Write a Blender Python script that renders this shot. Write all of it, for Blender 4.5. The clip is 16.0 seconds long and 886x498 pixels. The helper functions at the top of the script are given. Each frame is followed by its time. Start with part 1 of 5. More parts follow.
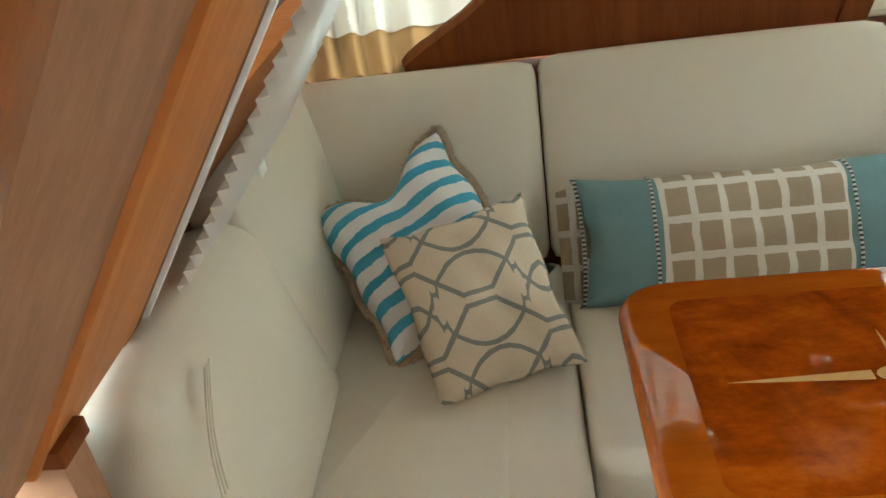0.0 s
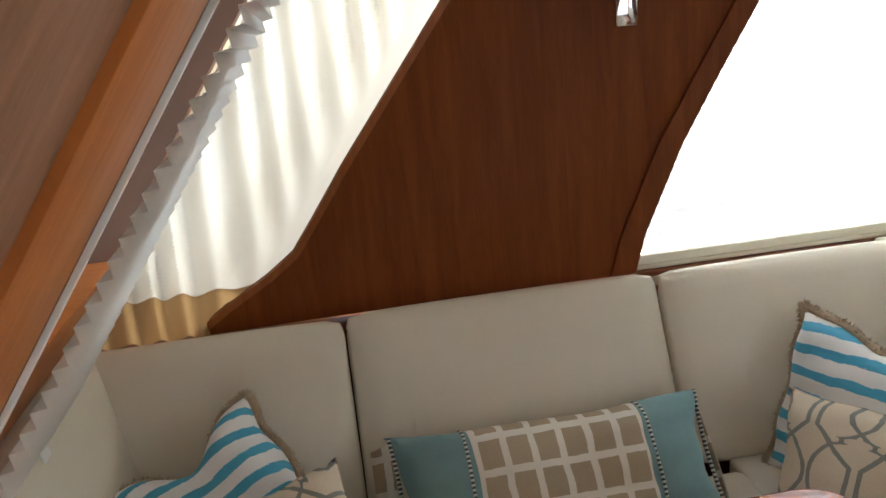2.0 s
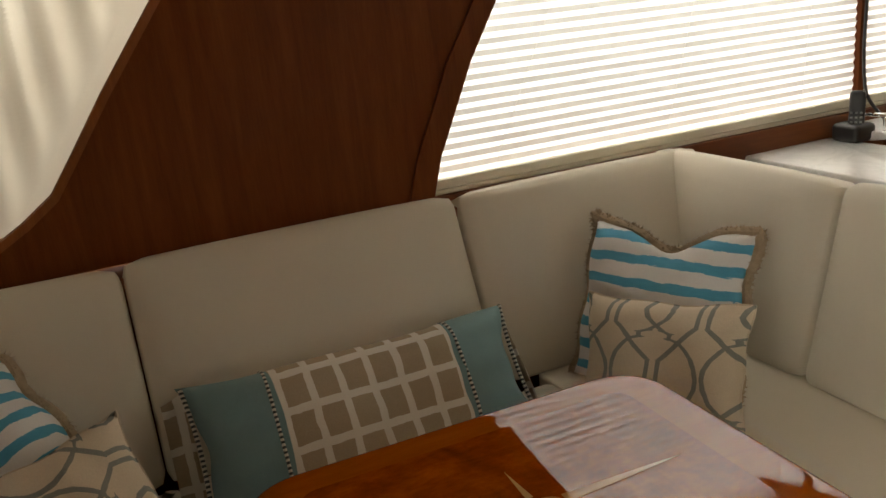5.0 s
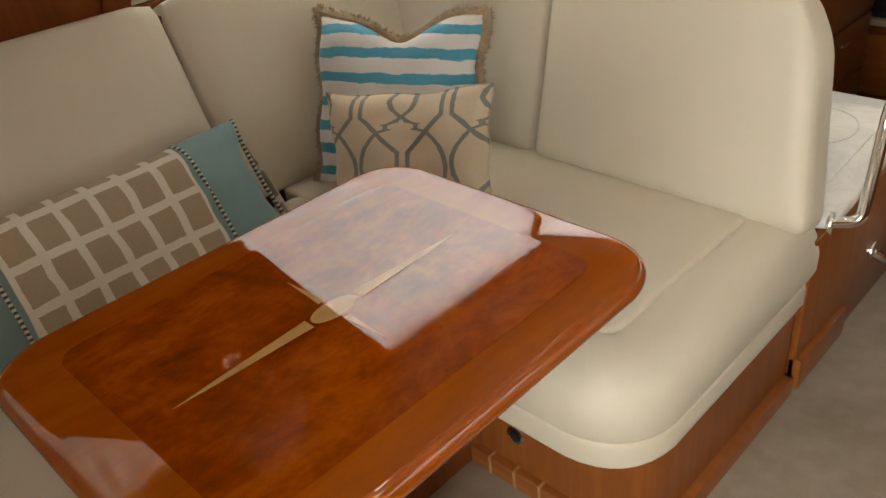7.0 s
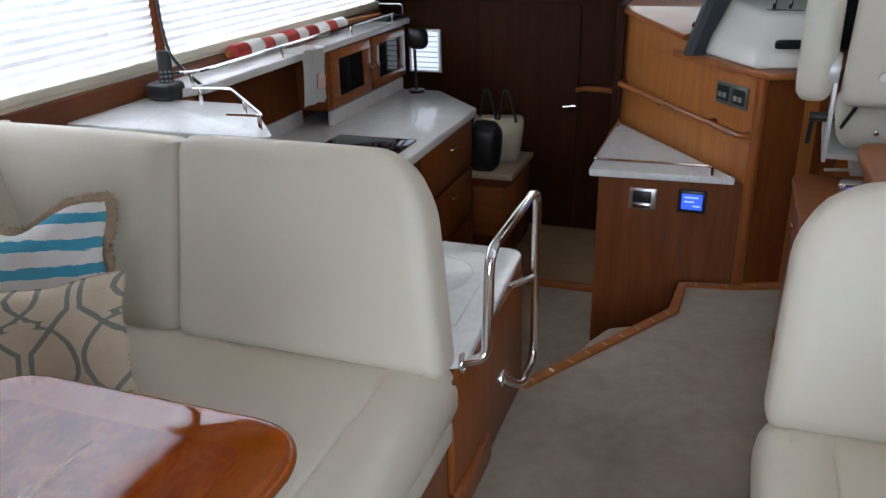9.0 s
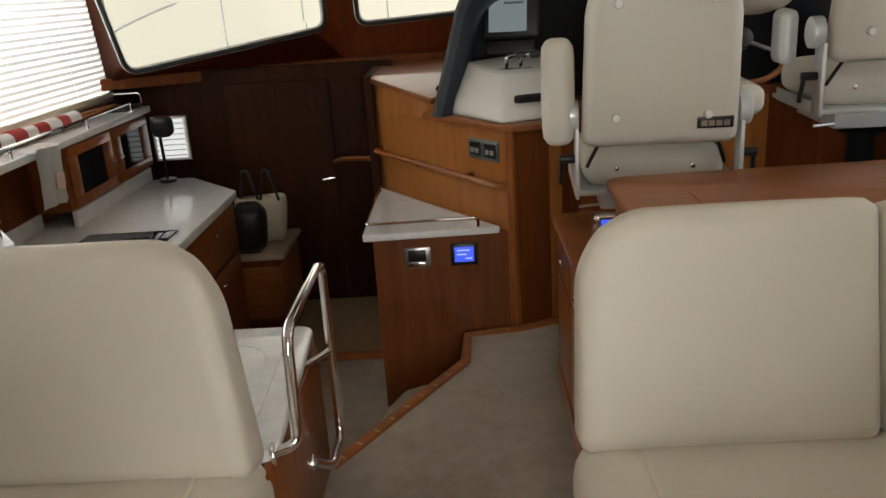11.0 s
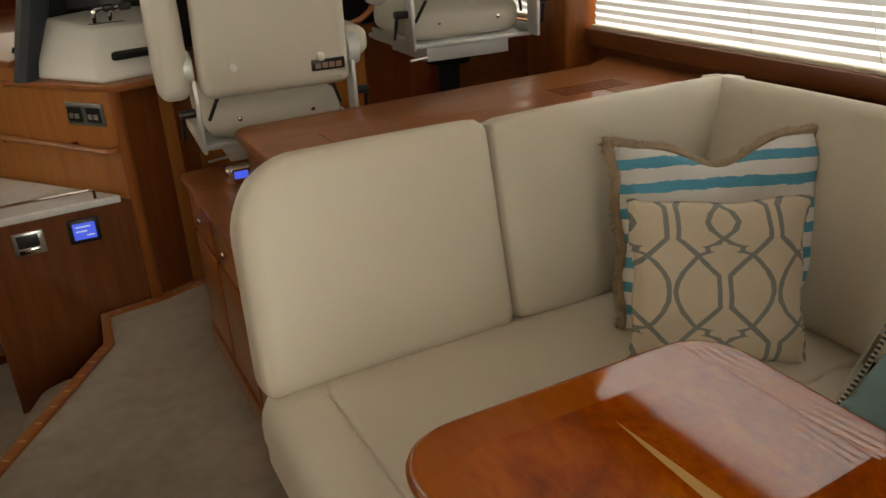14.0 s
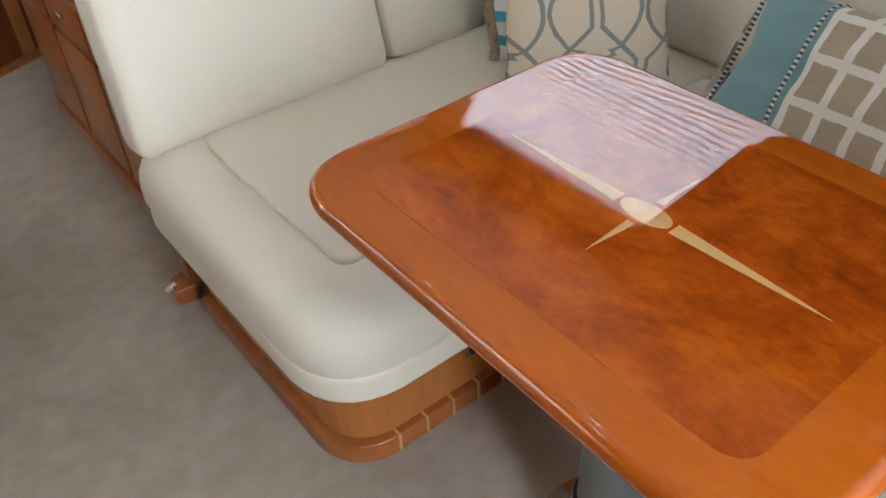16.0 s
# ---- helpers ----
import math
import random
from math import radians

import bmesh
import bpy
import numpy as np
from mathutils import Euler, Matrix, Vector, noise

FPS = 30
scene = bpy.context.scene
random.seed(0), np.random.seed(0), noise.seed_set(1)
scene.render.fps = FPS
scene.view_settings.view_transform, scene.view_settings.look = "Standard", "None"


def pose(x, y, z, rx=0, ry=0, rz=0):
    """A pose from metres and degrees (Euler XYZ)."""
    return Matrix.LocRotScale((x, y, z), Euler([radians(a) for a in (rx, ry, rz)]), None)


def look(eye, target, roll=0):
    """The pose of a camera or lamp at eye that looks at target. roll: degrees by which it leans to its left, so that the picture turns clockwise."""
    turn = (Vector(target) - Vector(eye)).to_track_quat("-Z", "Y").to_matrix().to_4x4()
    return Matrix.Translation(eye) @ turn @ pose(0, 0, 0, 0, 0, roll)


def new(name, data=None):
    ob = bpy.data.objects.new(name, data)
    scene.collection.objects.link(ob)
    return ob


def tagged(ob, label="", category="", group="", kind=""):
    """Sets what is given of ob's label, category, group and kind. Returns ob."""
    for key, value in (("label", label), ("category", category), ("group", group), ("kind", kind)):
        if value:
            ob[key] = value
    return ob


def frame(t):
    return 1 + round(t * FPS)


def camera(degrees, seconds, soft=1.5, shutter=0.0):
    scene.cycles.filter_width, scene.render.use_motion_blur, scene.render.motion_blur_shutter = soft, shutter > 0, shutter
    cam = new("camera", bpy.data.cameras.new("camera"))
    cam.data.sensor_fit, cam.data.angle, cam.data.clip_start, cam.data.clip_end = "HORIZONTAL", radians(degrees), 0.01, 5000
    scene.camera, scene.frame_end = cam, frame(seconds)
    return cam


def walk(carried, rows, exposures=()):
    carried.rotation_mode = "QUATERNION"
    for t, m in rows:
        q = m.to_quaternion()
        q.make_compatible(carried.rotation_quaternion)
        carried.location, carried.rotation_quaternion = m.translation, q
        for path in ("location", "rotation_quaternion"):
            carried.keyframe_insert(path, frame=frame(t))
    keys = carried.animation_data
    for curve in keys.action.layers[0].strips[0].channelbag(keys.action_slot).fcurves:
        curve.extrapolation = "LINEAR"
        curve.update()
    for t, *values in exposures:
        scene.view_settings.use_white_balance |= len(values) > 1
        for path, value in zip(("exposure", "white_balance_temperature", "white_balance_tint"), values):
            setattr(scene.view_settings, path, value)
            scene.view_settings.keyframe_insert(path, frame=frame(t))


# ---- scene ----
cam = camera(57.4, 16.0)
PATH = [
    (0, (0.254, 0.417, 1.606), (-1.468, 0.188, 0.61), -8.51),
    (0.5, (0.247, 0.419, 1.625), (-1.545, 0.239, 0.766), -8.26),
    (1, (0.238, 0.42, 1.642), (-1.618, 0.329, 0.895), -7.56),
    (1.5, (0.23, 0.422, 1.653), (-1.66, 0.504, 1.012), -6.24),
    (2, (0.227, 0.424, 1.658), (-1.689, 0.717, 1.14), -5.21),
    (2.5, (0.229, 0.427, 1.658), (-1.669, 0.944, 1.333), -5.5),
    (3, (0.23, 0.43, 1.652), (-1.635, 1.098, 1.522), -7.04),
    (3.2, (0.228, 0.432, 1.646), (-1.627, 1.176, 1.609), -6.65),
    (5.3, (0.151, 0.474, 1.473), (-1.579, 1.197, 0.776), -6.5),
    (5.5, (0.137, 0.467, 1.468), (-1.561, 1.215, 0.723), -7.1),
    (6, (0.096, 0.452, 1.443), (-1.436, 1.363, 0.536), -7.4),
    (6.5, (0.07, 0.439, 1.419), (-1.317, 1.429, 0.373), -7.6),
    (7, (0.058, 0.427, 1.414), (-1.183, 1.588, 0.359), -6.1),
    (7.5, (0.056, 0.431, 1.425), (-1.009, 1.787, 0.413), -4.3),
    (8, (0.047, 0.443, 1.433), (-0.818, 1.973, 0.48), -3.7),
    (8.5, (0.072, 0.443, 1.45), (-0.616, 2.094, 0.556), -2.0),
    (9, (0.097, 0.447, 1.467), (-0.532, 2.181, 0.694), -1.3),
    (9.2, (0.102, 0.448, 1.468), (-0.516, 2.202, 0.732), -1.3),
    (11.3, (0.024, 0.473, 1.442), (0.03, 2.384, 0.852), -3.7),
    (11.5, (0.029, 0.468, 1.45), (0.078, 2.386, 0.888), -3.6),
    (12, (0.008, 0.478, 1.447), (0.298, 2.378, 0.894), -4.4),
    (12.5, (-0.03, 0.495, 1.454), (0.564, 2.338, 0.954), -4.2),
    (13, (-0.054, 0.505, 1.45), (0.714, 2.276, 0.928), -4.9),
    (13.5, (-0.06, 0.494, 1.449), (0.8, 2.206, 0.874), -3.4),
    (14, (-0.061, 0.47, 1.446), (0.749, 2.118, 0.654), -3.5),
    (14.5, (-0.078, 0.471, 1.426), (0.664, 2.027, 0.41), -5.6),
    (15, (-0.114, 0.481, 1.402), (0.549, 1.88, 0.137), -7.3),
    (15.5, (-0.128, 0.485, 1.387), (0.564, 1.737, -0.011), -5.9),
    (16, (-0.128, 0.472, 1.387), (0.791, 1.7, 0.103), -3.0),
]
EXPOSURES = [
    (0.0, 1.16, 6250, -6), (1.0, 0.84, 6600, 0), (2.0, 0.68, 6300, 7), (3.2, 0.3, 6600, 10),
    (4.5, -0.2, 7800, 10), (5.5, -0.25, 9200, 10), (6.0, -0.05, 11200, 10), (6.5, 0.3, 9800, 10), (7.0, 0.48, 7700, 10), (8.0, 0.68, 6100, 9), (9.2, 0.1, 5700, 10),
    (11.5, -0.12, 7200, 10), (12.0, -0.12, 7100, 10), (12.5, -0.45, 7000, 10), (13.0, -0.46, 7200, 10), (13.5, -0.5, 7800, 10), (14.5, 0.05, 8600, 10), (15.0, 0.38, 7600, 10), (15.5, 0.5, 6800, 10), (16.0, 0.78, 6000, 9),
]
walk(cam, [(t, look(eye, target, roll)) for t, eye, target, roll in PATH], EXPOSURES)

# ---- light ----
world = bpy.data.worlds.new("world")
scene.world = world
world.use_nodes = True
wn = world.node_tree.nodes
sky = wn.new("ShaderNodeTexSky")
sky.sky_type, sky.sun_disc = "NISHITA", False
sky.sun_elevation, sky.sun_rotation = radians(52), radians(250)
world.node_tree.links.new(sky.outputs[0], wn["Background"].inputs[0])
wn["Background"].inputs[1].default_value = 0.10

sun_data = bpy.data.lights.new("sun", "SUN")
sun_data.energy, sun_data.angle, sun_data.color = 2.0, radians(0.6), (1.0, 0.95, 0.88)
sun = new("sun", sun_data)
sun.matrix_world = look((-6, -2, 9), (0, 1, 0))


def area(name, eye, target, sx, sy, watts, color=(1, 1, 1)):
    d = bpy.data.lights.new(name, "AREA")
    d.shape, d.size, d.size_y, d.energy, d.color = "RECTANGLE", sx, sy, watts, color
    o = new(name, d)
    o.matrix_world = look(eye, target)
    return o


# skylight at the real openings: side windows, windscreen, cockpit door
area("daylight_port_window", (-2.9, 2.9, 2.75), (-1.93, 2.9, 1.45), 4.2, 1.1, 320, (0.96, 0.98, 1.0))
area("daylight_port_aft_window", (-2.6, 0.4, 2.2), (-1.93, 0.4, 1.4), 1.2, 1.0, 8, (1.0, 0.98, 0.95))
area("daylight_starboard_window", (2.9, 2.3, 2.75), (1.93, 2.3, 1.45), 3.6, 1.1, 325, (0.96, 0.98, 1.0))
area("daylight_cockpit_door", (0.34, -0.95, 1.30), (0.27, 1.6, 0.55), 0.9, 1.9, 66, (0.87, 0.95, 1.0))
area("daylight_windscreen", (0.3, 6.3, 2.3), (0.2, 4.0, 0.9), 3.0, 1.0, 20, (1.0, 0.98, 0.9))

# ---- materials ----


def nodes_of(name):
    m = bpy.data.materials.new(name)
    m.use_nodes = True
    nt = m.node_tree
    return m, nt, nt.nodes, nt.links, nt.nodes["Principled BSDF"]


def ramp(nt, fac, stops):
    r = nt.nodes.new("ShaderNodeValToRGB")
    while len(r.color_ramp.elements) < len(stops):
        r.color_ramp.elements.new(0.5)
    for e, (p, c) in zip(r.color_ramp.elements, stops):
        e.position, e.color = p, (*c, 1)
    nt.links.new(fac, r.inputs[0])
    return r.outputs[0]


def coords(nt, scale, turn=(0, 0, 0)):
    tc, mp = nt.nodes.new("ShaderNodeTexCoord"), nt.nodes.new("ShaderNodeMapping")
    mp.inputs["Scale"].default_value = scale
    mp.inputs["Rotation"].default_value = [radians(a) for a in turn]
    nt.links.new(tc.outputs["Object"], mp.inputs[0])
    return mp.outputs[0]


def noise_tex(nt, vec, scale, detail=4.0, rough=0.55, warp=0.0):
    n = nt.nodes.new("ShaderNodeTexNoise")
    n.inputs["Scale"].default_value, n.inputs["Detail"].default_value = scale, detail
    n.inputs["Roughness"].default_value, n.inputs["Distortion"].default_value = rough, warp
    nt.links.new(vec, n.inputs["Vector"])
    return n.outputs["Fac"]


def bump(nt, fac, strength, dist=0.002):
    b = nt.nodes.new("ShaderNodeBump")
    b.inputs["Strength"].default_value, b.inputs["Distance"].default_value = strength, dist
    nt.links.new(fac, b.inputs["Height"])
    nt.links.new(b.outputs[0], nt.nodes["Principled BSDF"].inputs["Normal"])


def mixed(nt, fac, a, b):
    m = nt.nodes.new("ShaderNodeMix")
    m.data_type = "RGBA"
    for s, v in ((0, fac), (6, a), (7, b)):
        if isinstance(v, tuple):
            m.inputs[s].default_value = (*v, 1)
        elif isinstance(v, float):
            m.inputs[s].default_value = v
        else:
            nt.links.new(v, m.inputs[s])
    return m.outputs[2]


def calc(nt, op, a, b=None, c=None):
    m = nt.nodes.new("ShaderNodeMath")
    m.operation = op
    for s, v in enumerate((a, b, c)):
        if v is None:
            continue
        if isinstance(v, (int, float)):
            m.inputs[s].default_value = v
        else:
            nt.links.new(v, m.inputs[s])
    return m.outputs[0]


def wood(name, dark, mid, light, grain=(9, 9, 0.9), rough=0.35, coat=0.3, figure=0.0):
    """Cherry-type veneer: long grain streaks, broad tone drift, pores, satin or gloss varnish."""
    m, nt, nn, ll, p = nodes_of(name)
    v = coords(nt, grain)
    a = noise_tex(nt, v, 3.0, 6, 0.6, 0.6)
    fine = noise_tex(nt, coords(nt, tuple(g * 6 for g in grain)), 4.0, 3, 0.6)
    broad = noise_tex(nt, coords(nt, tuple(max(0.6, g * 0.12) for g in grain)), 1.2, 2)
    f = calc(nt, "ADD", calc(nt, "MULTIPLY", a, 0.6), calc(nt, "ADD", calc(nt, "MULTIPLY", fine, 0.22), calc(nt, "MULTIPLY", broad, 0.3)))
    if figure:
        blot = noise_tex(nt, coords(nt, (1, 1, 1)), 7.0, 5, 0.65, 1.5)
        f = calc(nt, "ADD", f, calc(nt, "MULTIPLY", calc(nt, "SUBTRACT", blot, 0.5), figure))
    ll.new(ramp(nt, f, ((0.32, dark), (0.55, mid), (0.78, light))), p.inputs["Base Color"])
    p.inputs["Roughness"].default_value = rough
    p.inputs["Specular IOR Level"].default_value = 0.0 if coat > 0.8 else (0.3 if coat else 0.14)
    p.inputs["Coat Weight"].default_value, p.inputs["Coat Roughness"].default_value = coat, 0.02
    p.inputs["Coat IOR"].default_value = 1.56 if coat > 0.8 else 1.5
    bump(nt, fine, 0.06 if coat < 0.8 else 0.01)
    return m


def plain(name, color, rough=0.5, metal=0.0, vary=0.08, scale=30.0, relief=0.05, spec=0.5):
    m, nt, nn, ll, p = nodes_of(name)
    n = noise_tex(nt, coords(nt, (1, 1, 1)), scale, 4)
    big = noise_tex(nt, coords(nt, (1, 1, 1)), scale * 0.12, 2)
    lo = tuple(c * (1 - vary) for c in color)
    hi = tuple(min(1, c * (1 + vary)) for c in color)
    ll.new(mixed(nt, calc(nt, "MULTIPLY_ADD", n, 0.5, calc(nt, "MULTIPLY", big, 0.5)), lo, hi), p.inputs["Base Color"])
    p.inputs["Roughness"].default_value, p.inputs["Metallic"].default_value = rough, metal
    p.inputs["Specular IOR Level"].default_value = spec
    if relief:
        bump(nt, n, relief)
    return m


CHERRY = wood("cherry_veneer_dark", (0.098, 0.023, 0.005), (0.16, 0.040, 0.0085), (0.225, 0.063, 0.015), (9, 9, 0.7), 0.5, 0.0)
CHERRY_H = wood("cherry_veneer_horizontal", (0.10, 0.028, 0.008), (0.165, 0.048, 0.013), (0.24, 0.08, 0.024), (9, 0.8, 9), 0.42, 0.1)
CHERRY_X = wood("cherry_veneer_athwart", (0.19, 0.055, 0.013), (0.29, 0.09, 0.022), (0.38, 0.135, 0.038), (0.8, 9, 9), 0.32, 0.3)
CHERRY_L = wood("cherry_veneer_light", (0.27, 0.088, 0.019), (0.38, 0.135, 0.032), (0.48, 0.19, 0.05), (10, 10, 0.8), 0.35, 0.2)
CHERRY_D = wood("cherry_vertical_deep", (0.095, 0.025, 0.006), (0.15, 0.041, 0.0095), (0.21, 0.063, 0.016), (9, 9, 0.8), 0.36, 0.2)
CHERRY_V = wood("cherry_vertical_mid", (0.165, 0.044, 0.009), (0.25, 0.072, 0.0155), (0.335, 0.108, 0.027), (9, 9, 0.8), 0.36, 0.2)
# same cherry, with the shade of the forward end put into its colour
CHERRY_SHADE = wood("cherry_shade_darkened", (0.017, 0.005, 0.002), (0.030, 0.009, 0.003), (0.045, 0.014, 0.005), (9, 9, 0.7), 0.55, 0.0)
CHERRY_SHADE.node_tree.nodes["Principled BSDF"].inputs["Specular IOR Level"].default_value = 0.08
TABLE_FIELD = wood("table_burl_field", (0.11, 0.0155, 0.0012), (0.26, 0.043, 0.0025), (0.41, 0.088, 0.006), (5, 2.2, 5), 0.3, 1.0, 0.55)
TABLE_EDGE = wood("table_border", (0.25, 0.049, 0.003), (0.33, 0.071, 0.0045), (0.40, 0.098, 0.008), (7, 1.2, 7), 0.3, 1.0)
INLAY = wood("maple_inlay", (0.46, 0.26, 0.10), (0.53, 0.315, 0.13), (0.60, 0.38, 0.17), (7, 1.5, 7), 0.3, 1.0)


def leather(name, color, rough=0.5):
    m, nt, nn, ll, p = nodes_of(name)
    vo = nn.new("ShaderNodeTexVoronoi")
    vo.inputs["Scale"].default_value = 420
    v = coords(nt, (1, 1, 1))
    ll.new(v, vo.inputs["Vector"])
    soft = noise_tex(nt, v, 5.0, 3)
    h = calc(nt, "ADD", calc(nt, "MULTIPLY", vo.outputs["Distance"], 0.25), calc(nt, "ADD", calc(nt, "MULTIPLY", soft, 1.6), calc(nt, "MULTIPLY", noise_tex(nt, coords(nt, (1, 1, 1.6)), 17.0, 4, 0.6, 0.8), 0.42)))
    ll.new(mixed(nt, noise_tex(nt, v, 3.0, 4), tuple(c * 0.94 for c in color), tuple(min(1, c * 1.04) for c in color)), p.inputs["Base Color"])
    p.inputs["Roughness"].default_value = rough
    bump(nt, h, 0.25, 0.004)
    return m


LEATHER = leather("cream_leather", (0.66, 0.595, 0.485))
VINYL = leather("white_vinyl", (0.62, 0.58, 0.49), 0.42)
GELCOAT = plain("white_gelcoat", (0.78, 0.76, 0.70), 0.25, vary=0.03)
DASH = plain("black_dash_vinyl", (0.006, 0.0065, 0.008), 0.6, vary=0.2, scale=200, spec=0.2)
DASH_GREY = plain("grey_dash_side", (0.022, 0.027, 0.036), 0.5, vary=0.1, scale=200)
BLACK = plain("black_plastic", (0.012, 0.012, 0.013), 0.35, vary=0.1)
DARK_GLASS = plain("dark_glass", (0.01, 0.01, 0.012), 0.05, vary=0.0, relief=0, spec=0.2)
CHROME = plain("chrome", (0.85, 0.85, 0.86), 0.08, 1.0, 0.02, relief=0)
STEEL = plain("brushed_steel", (0.6, 0.6, 0.6), 0.3, 1.0, 0.05, 80)
ALU = plain("satin_aluminium_paint", (0.62, 0.63, 0.62), 0.35, 0.3, 0.04)
GREY_POST = plain("grey_pedestal_paint", (0.17, 0.18, 0.17), 0.3, 0.5, 0.06)
RAIL_CREAM = plain("cream_rail_paint", (0.72, 0.67, 0.54), 0.4, vary=0.04, relief=0)
TRACK = plain("white_track", (0.82, 0.82, 0.80), 0.35, vary=0.02, relief=0)
SHADE = plain("linen_shade", (0.60, 0.54, 0.46), 0.85, vary=0.06, scale=150, relief=0.2)
TAN_TRIM = plain("tan_trim", (0.40, 0.305, 0.205), 0.95, vary=0.5, scale=110, relief=0.9)
TEAL = plain("teal_cotton", (0.175, 0.29, 0.305), 0.9, vary=0.12, scale=320, relief=0.3)
RED = plain("red_flag_cotton", (0.40, 0.035, 0.03), 0.85, vary=0.15, scale=120, relief=0.3)
WHITE_CLOTH = plain("white_cotton", (0.82, 0.80, 0.76), 0.9, vary=0.06, scale=160, relief=0.3)
PINK = plain("pink_print", (0.62, 0.42, 0.36), 0.9, vary=0.2, scale=60, relief=0.2)
RIM = plain("window_gasket", (0.02, 0.02, 0.02), 0.6)
TAN_RUG = plain("tan_sisal", (0.28, 0.19, 0.10), 0.95, vary=0.25, scale=120, relief=0.5)
HEADLINER = plain("cream_headliner", (0.70, 0.66, 0.58), 0.8, vary=0.04)
HULL = plain("cabin_side_lining", (0.10, 0.04, 0.018), 0.6)


def carpet_mat():
    m, nt, nn, ll, p = nodes_of("grey_beige_carpet")
    v = coords(nt, (1, 1, 1))
    tuft, patch, mid = noise_tex(nt, v, 420, 3, 0.7), noise_tex(nt, v, 2.3, 4, 0.6, 0.4), noise_tex(nt, v, 16, 4, 0.65)
    f = calc(nt, "ADD", calc(nt, "MULTIPLY", tuft, 0.35), calc(nt, "ADD", calc(nt, "MULTIPLY", patch, 0.4), calc(nt, "MULTIPLY", mid, 0.28)))
    ll.new(ramp(nt, f, ((0.34, (0.27, 0.215, 0.16)), (0.54, (0.40, 0.335, 0.268)), (0.72, (0.50, 0.43, 0.35)))), p.inputs["Base Color"])
    p.inputs["Roughness"].default_value = 1.0
    p.inputs["Specular IOR Level"].default_value = 0.1
    bump(nt, calc(nt, "ADD", tuft, calc(nt, "MULTIPLY", mid, 0.6)), 0.7, 0.006)
    return m


def marble_mat():
    m, nt, nn, ll, p = nodes_of("white_marble_top")
    v = coords(nt, (1, 1, 1))
    w = noise_tex(nt, v, 5.0, 8, 0.65, 2.2)
    vein = calc(nt, "ABSOLUTE", calc(nt, "SUBTRACT", w, 0.5))
    ll.new(ramp(nt, vein, ((0.0, (0.71, 0.71, 0.70)), (0.04, (0.77, 0.77, 0.755)), (0.2, (0.81, 0.805, 0.79)))), p.inputs["Base Color"])
    p.inputs["Roughness"].default_value = 0.12
    return m


def cloth_through(name, color, through_color, amount, scale=200.0):
    """Thin cloth that lets daylight through."""
    m, nt, nn, ll, p = nodes_of(name)
    n = noise_tex(nt, coords(nt, (1, 1, 1)), scale, 3)
    tone = mixed(nt, n, tuple(c * 0.93 for c in color), color)
    ll.new(tone, p.inputs["Base Color"])
    p.inputs["Roughness"].default_value = 0.9
    tr, mx, out = nn.new("ShaderNodeBsdfTranslucent"), nn.new("ShaderNodeMixShader"), nn["Material Output"]
    tr.inputs[0].default_value = (*through_color, 1)
    mx.inputs[0].default_value = amount
    ll.new(p.outputs[0], mx.inputs[1])
    ll.new(tr.outputs[0], mx.inputs[2])
    ll.new(mx.outputs[0], out.inputs[0])
    return m


CARPET, MARBLE = carpet_mat(), marble_mat()
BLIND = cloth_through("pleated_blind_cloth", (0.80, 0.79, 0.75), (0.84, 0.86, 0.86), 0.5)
# starboard copy of the blind cloth, duller and cooler to stand for shade
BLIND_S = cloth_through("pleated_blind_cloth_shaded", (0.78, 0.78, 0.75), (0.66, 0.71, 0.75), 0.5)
CURTAIN = cloth_through("cream_curtain_cloth", (0.78, 0.74, 0.66), (0.80, 0.75, 0.64), 0.22)
CURTAIN_BAND = cloth_through("ochre_curtain_band", (0.40, 0.26, 0.13), (0.34, 0.21, 0.09), 0.35)


def glass_mat():
    m, nt, nn, ll, p = nodes_of("window_glass")
    p.inputs["Transmission Weight"].default_value, p.inputs["Roughness"].default_value = 1.0, 0.0
    p.inputs["IOR"].default_value = 1.1
    return m


def glow(name, color, strength):
    m, nt, nn, ll, p = nodes_of(name)
    p.inputs["Base Color"].default_value = (0.02, 0.02, 0.02, 1)
    p.inputs["Emission Color"].default_value, p.inputs["Emission Strength"].default_value = (*color, 1), strength
    return m


GLASS = glass_mat()
SCREEN_BLUE, SCREEN_PALE = glow("lit_blue_screen", (0.05, 0.12, 1.0), 1.1), glow("lit_pale_screen", (0.36, 0.46, 0.50), 0.45)
SCREEN_WHITE, SCREEN_DIM = glow("screen_marks", (0.5, 0.65, 1.0), 1.0), glow("screen_dark_bar", (0.08, 0.11, 0.12), 0.5)


def local_axes(nt):
    tc, sp = nt.nodes.new("ShaderNodeTexCoord"), nt.nodes.new("ShaderNodeSeparateXYZ")
    nt.links.new(tc.outputs["Object"], sp.inputs[0])
    return sp.outputs, tc.outputs["Object"]


